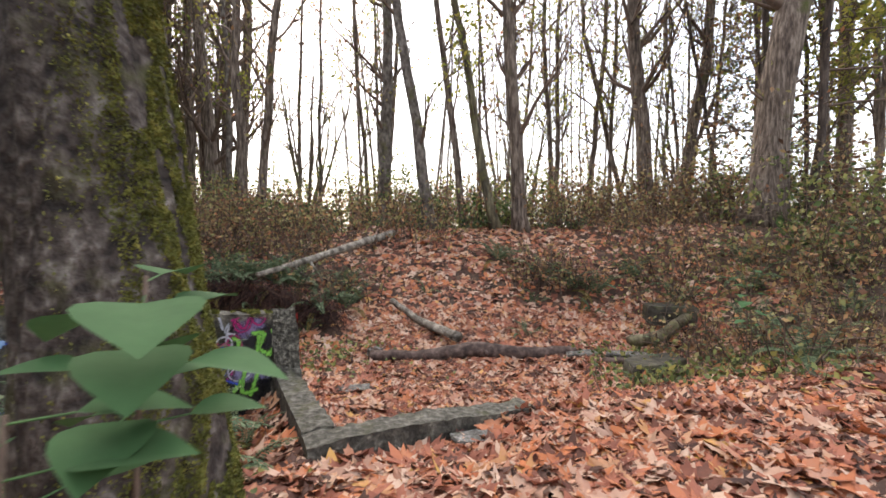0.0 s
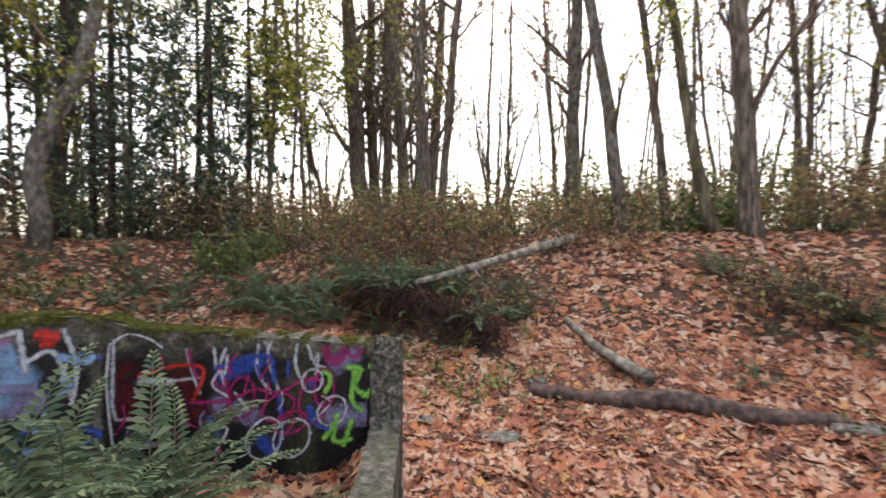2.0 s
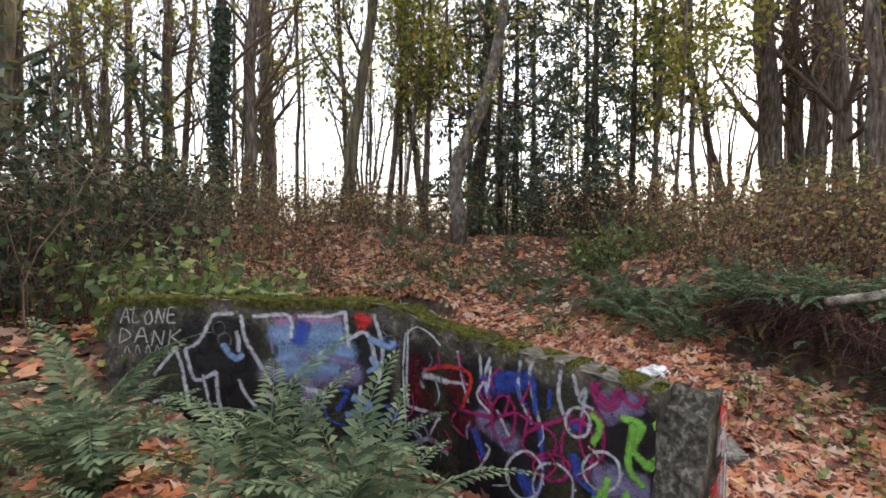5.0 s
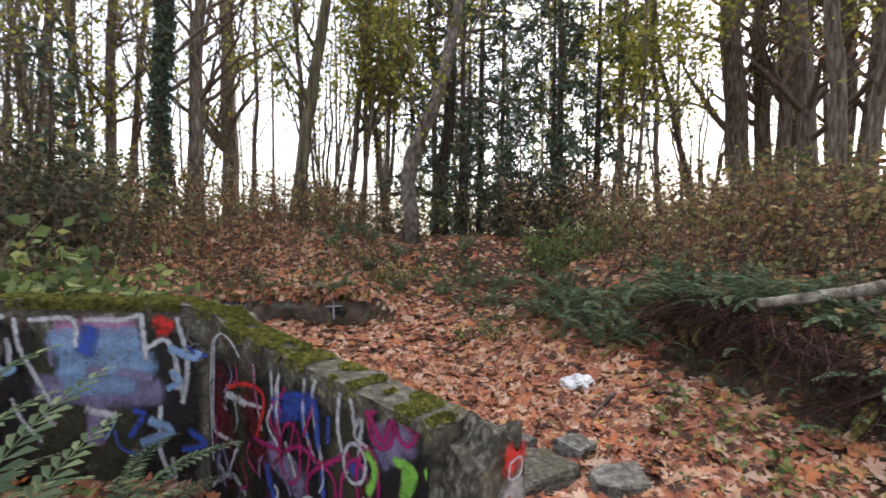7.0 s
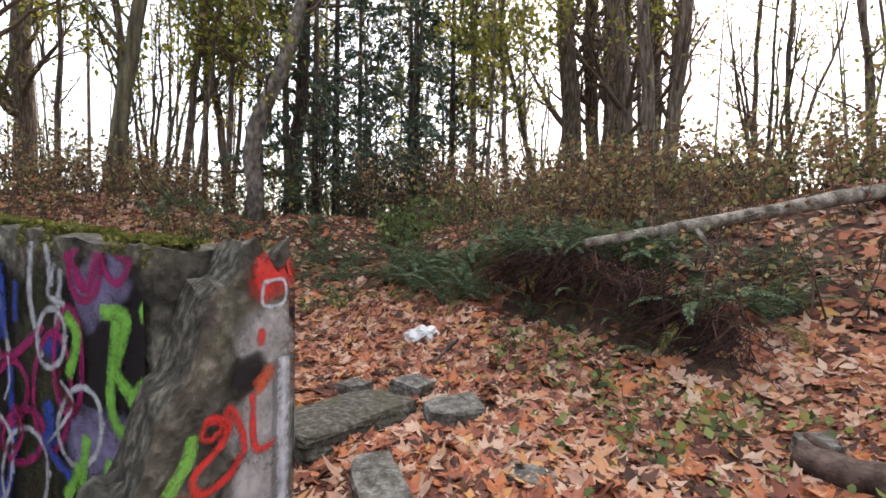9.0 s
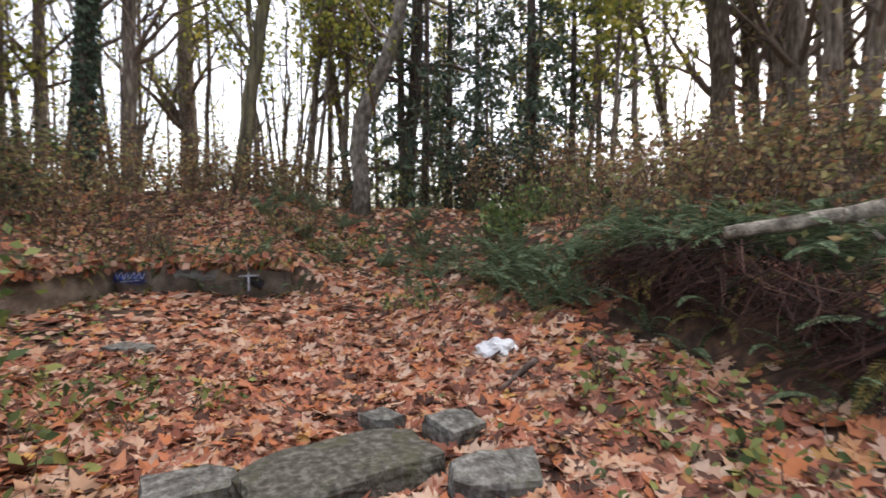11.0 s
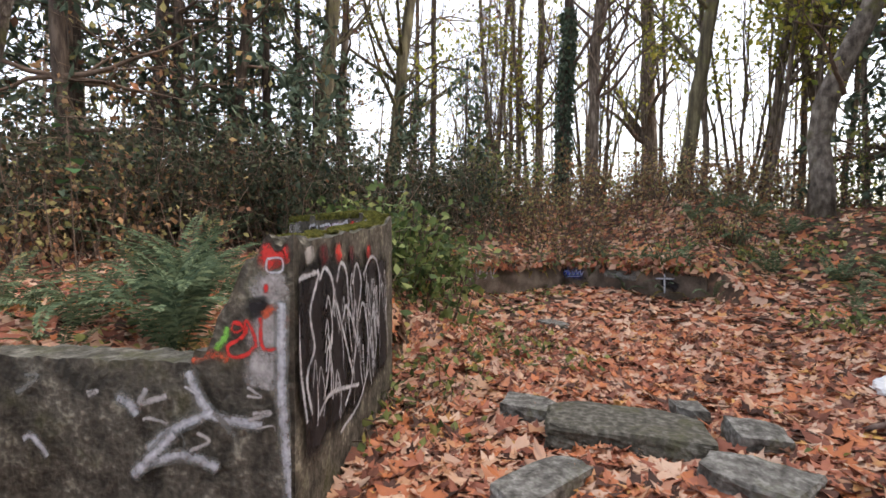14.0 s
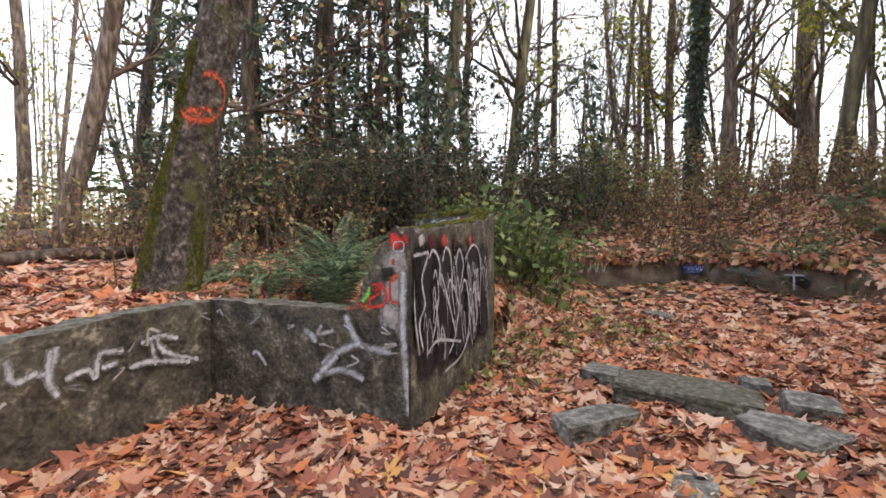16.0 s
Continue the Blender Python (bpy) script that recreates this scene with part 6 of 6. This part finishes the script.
litter_v, litter_f, k = [], [], 0
for v, f in ((v1, f1), (v2, f2), (v3, f3), (v4, f4), (v5, f5)):
    litter_v.append(v)
    litter_f.append(f + k)
    k += len(v)
litter = tri_mesh("leaf_litter", np.concatenate(litter_v), np.concatenate(litter_f), M_LEAF)
litter.polygons.foreach_set("use_smooth", np.ones(len(litter.polygons), dtype=bool))
tagged(new("leaf_litter", litter), "thick carpet of fallen orange and tan maple leaves", "leaves", kind="stuff")


def ivy_mask(p):
    x, y = p[:, 0], p[:, 1]
    bank = 0.35 * np.exp(-((y - 8.7 + 0.05 * (x + 3)) ** 2) / 0.3) * step(-8.5, -7, x) * step(-1.2, -2.2, x)
    patch = np.exp(-((x + 1.9) ** 2 / 2.2 + (y - 7.1) ** 2 / 0.5))
    right = step(2.6, 3.8, x) * step(3.0, 4.5, y) * step(11, 9, y)
    mound = 0.3 * step(-8.9, -9.6, x)
    crest = 0.8 * step(11.6, 12.6, y)
    pen = 0.7 * step(-0.5, -1.2, x) * step(3.6, 3.0, y) * step(-1, 0.5, y)
    return np.clip(np.maximum.reduce([bank, patch, right, mound, crest, pen]), 0, 1)


IVY_LEAF = maple(8, [(math.pi / 2, 0.5, 1.0), (math.pi / 2 + 1.3, 0.42, 0.9), (math.pi / 2 - 1.3, 0.42, 0.9)])
v, f = leaf_field(16000, in_box(-13, 8, -1, 15, ivy_mask), 0.085, IVY_LEAF, 6, lift=0.03, tilt=0.5)
tagged(new("ivy_ground_cover", tri_mesh("ivy_ground_cover", v, f, M_GREEN)), "low ivy and bramble leaves covering the banks", "ivy", kind="stuff")

# dead leaves and trailing stems over the top of the old walls
def fringe(p, q, n, seed, parent):
    rs = np.random.RandomState(seed)
    p, q = np.array(p), np.array(q)
    d = (q - p) / np.linalg.norm(q - p)
    nr = np.array((-d[1], d[0]))

    def place(m):
        u = rs.rand(m)
        thick = 0.5 + 0.5 * np.sin(u * 19 + seed) * np.sin(u * 43)
        w = rs.uniform(-0.07, 0.3, m)
        drop = np.where(w < 0, rs.rand(m) ** 1.5 * 0.2 * thick, 0.0)
        xy = p + (q - p) * u[:, None] + nr * w[:, None]
        return np.stack([xy[:, 0], xy[:, 1], 0.3 - drop + rs.rand(m) * 0.07 * thick], 1)
    for k, (material, size, words_) in enumerate(((M_LEAF, 0.13, "dead leaves hanging over the old wall"), (M_GREEN, 0.08, "green trailing leaves over the old wall"))):
        me = leaf_cards(n if k == 0 else n // 2, rs, place, size, material, "leaf_fringe", droop=0.9, wide=0.36)
        tagged(child("leaf_fringe", me, parent, words_), kind="stuff")


fringe(R1, R0, 900, 1, wall_5)
fringe(R2, R1, 800, 2, wall_6)

# fine roots hanging from the undercut bank
rr = np.random.RandomState(3)
b = Build()
for i in range(900):
    x = rr.uniform(-4.5, -1.7)
    y = 8.05 - 0.05 * (x + 3) + rr.uniform(-0.05, 0.3)
    z = gz(x, y + 0.3) + rr.uniform(-0.1, 0.25)
    d = rr.normal(size=3) * 0.15
    ln = rr.uniform(0.1, 0.5)
    b.tube([(x, y, z), (x + d[0], y - 0.1 + d[1], z - ln * 0.5), (x + d[0] * 2, y - 0.14 + d[2], z - ln)], [0.005, 0.004, 0.0015], sides=3, cap=False)
tagged(new("hanging_roots", b.mesh("hanging_roots", M_ROOT)), "fine dark roots hanging from the undercut bank", "roots", kind="stuff")

# single large leaves along the way
shapes = []
for s in range(8):
    v, f = leaf_field(1, lambda n, r: np.zeros((1, 2)), 0.21, FULL, 200 + s, lift=0.0, tilt=0.0, curl=0.4)
    v = v - v[0]
    me = tri_mesh("leaf", v, f, M_LEAF_ONE)
    me.polygons.foreach_set("use_smooth", [True] * len(me.polygons))
    shapes.append(me)
r = random.Random(12)
count = 0
while count < 290:
    x, y = r.uniform(-3.2, 2.2), r.uniform(1.8, 7.0)
    if blocked(np.array([(x, y)]))[0] or (x < -0.8 and y < 3.9):
        continue
    o = child("leaf", shapes[count % 8], ground)
    nx = (gz(x + 0.06, y) - gz(x - 0.06, y)) / 0.12
    ny_ = (gz(x, y + 0.06) - gz(x, y - 0.06)) / 0.12
    o.matrix_basis = pose(x, y, gz(x, y) + 0.035, math.degrees(math.atan(ny_)) + r.uniform(-13, 13), -math.degrees(math.atan(nx)) + r.uniform(-13, 13), r.uniform(0, 360))
    count += 1
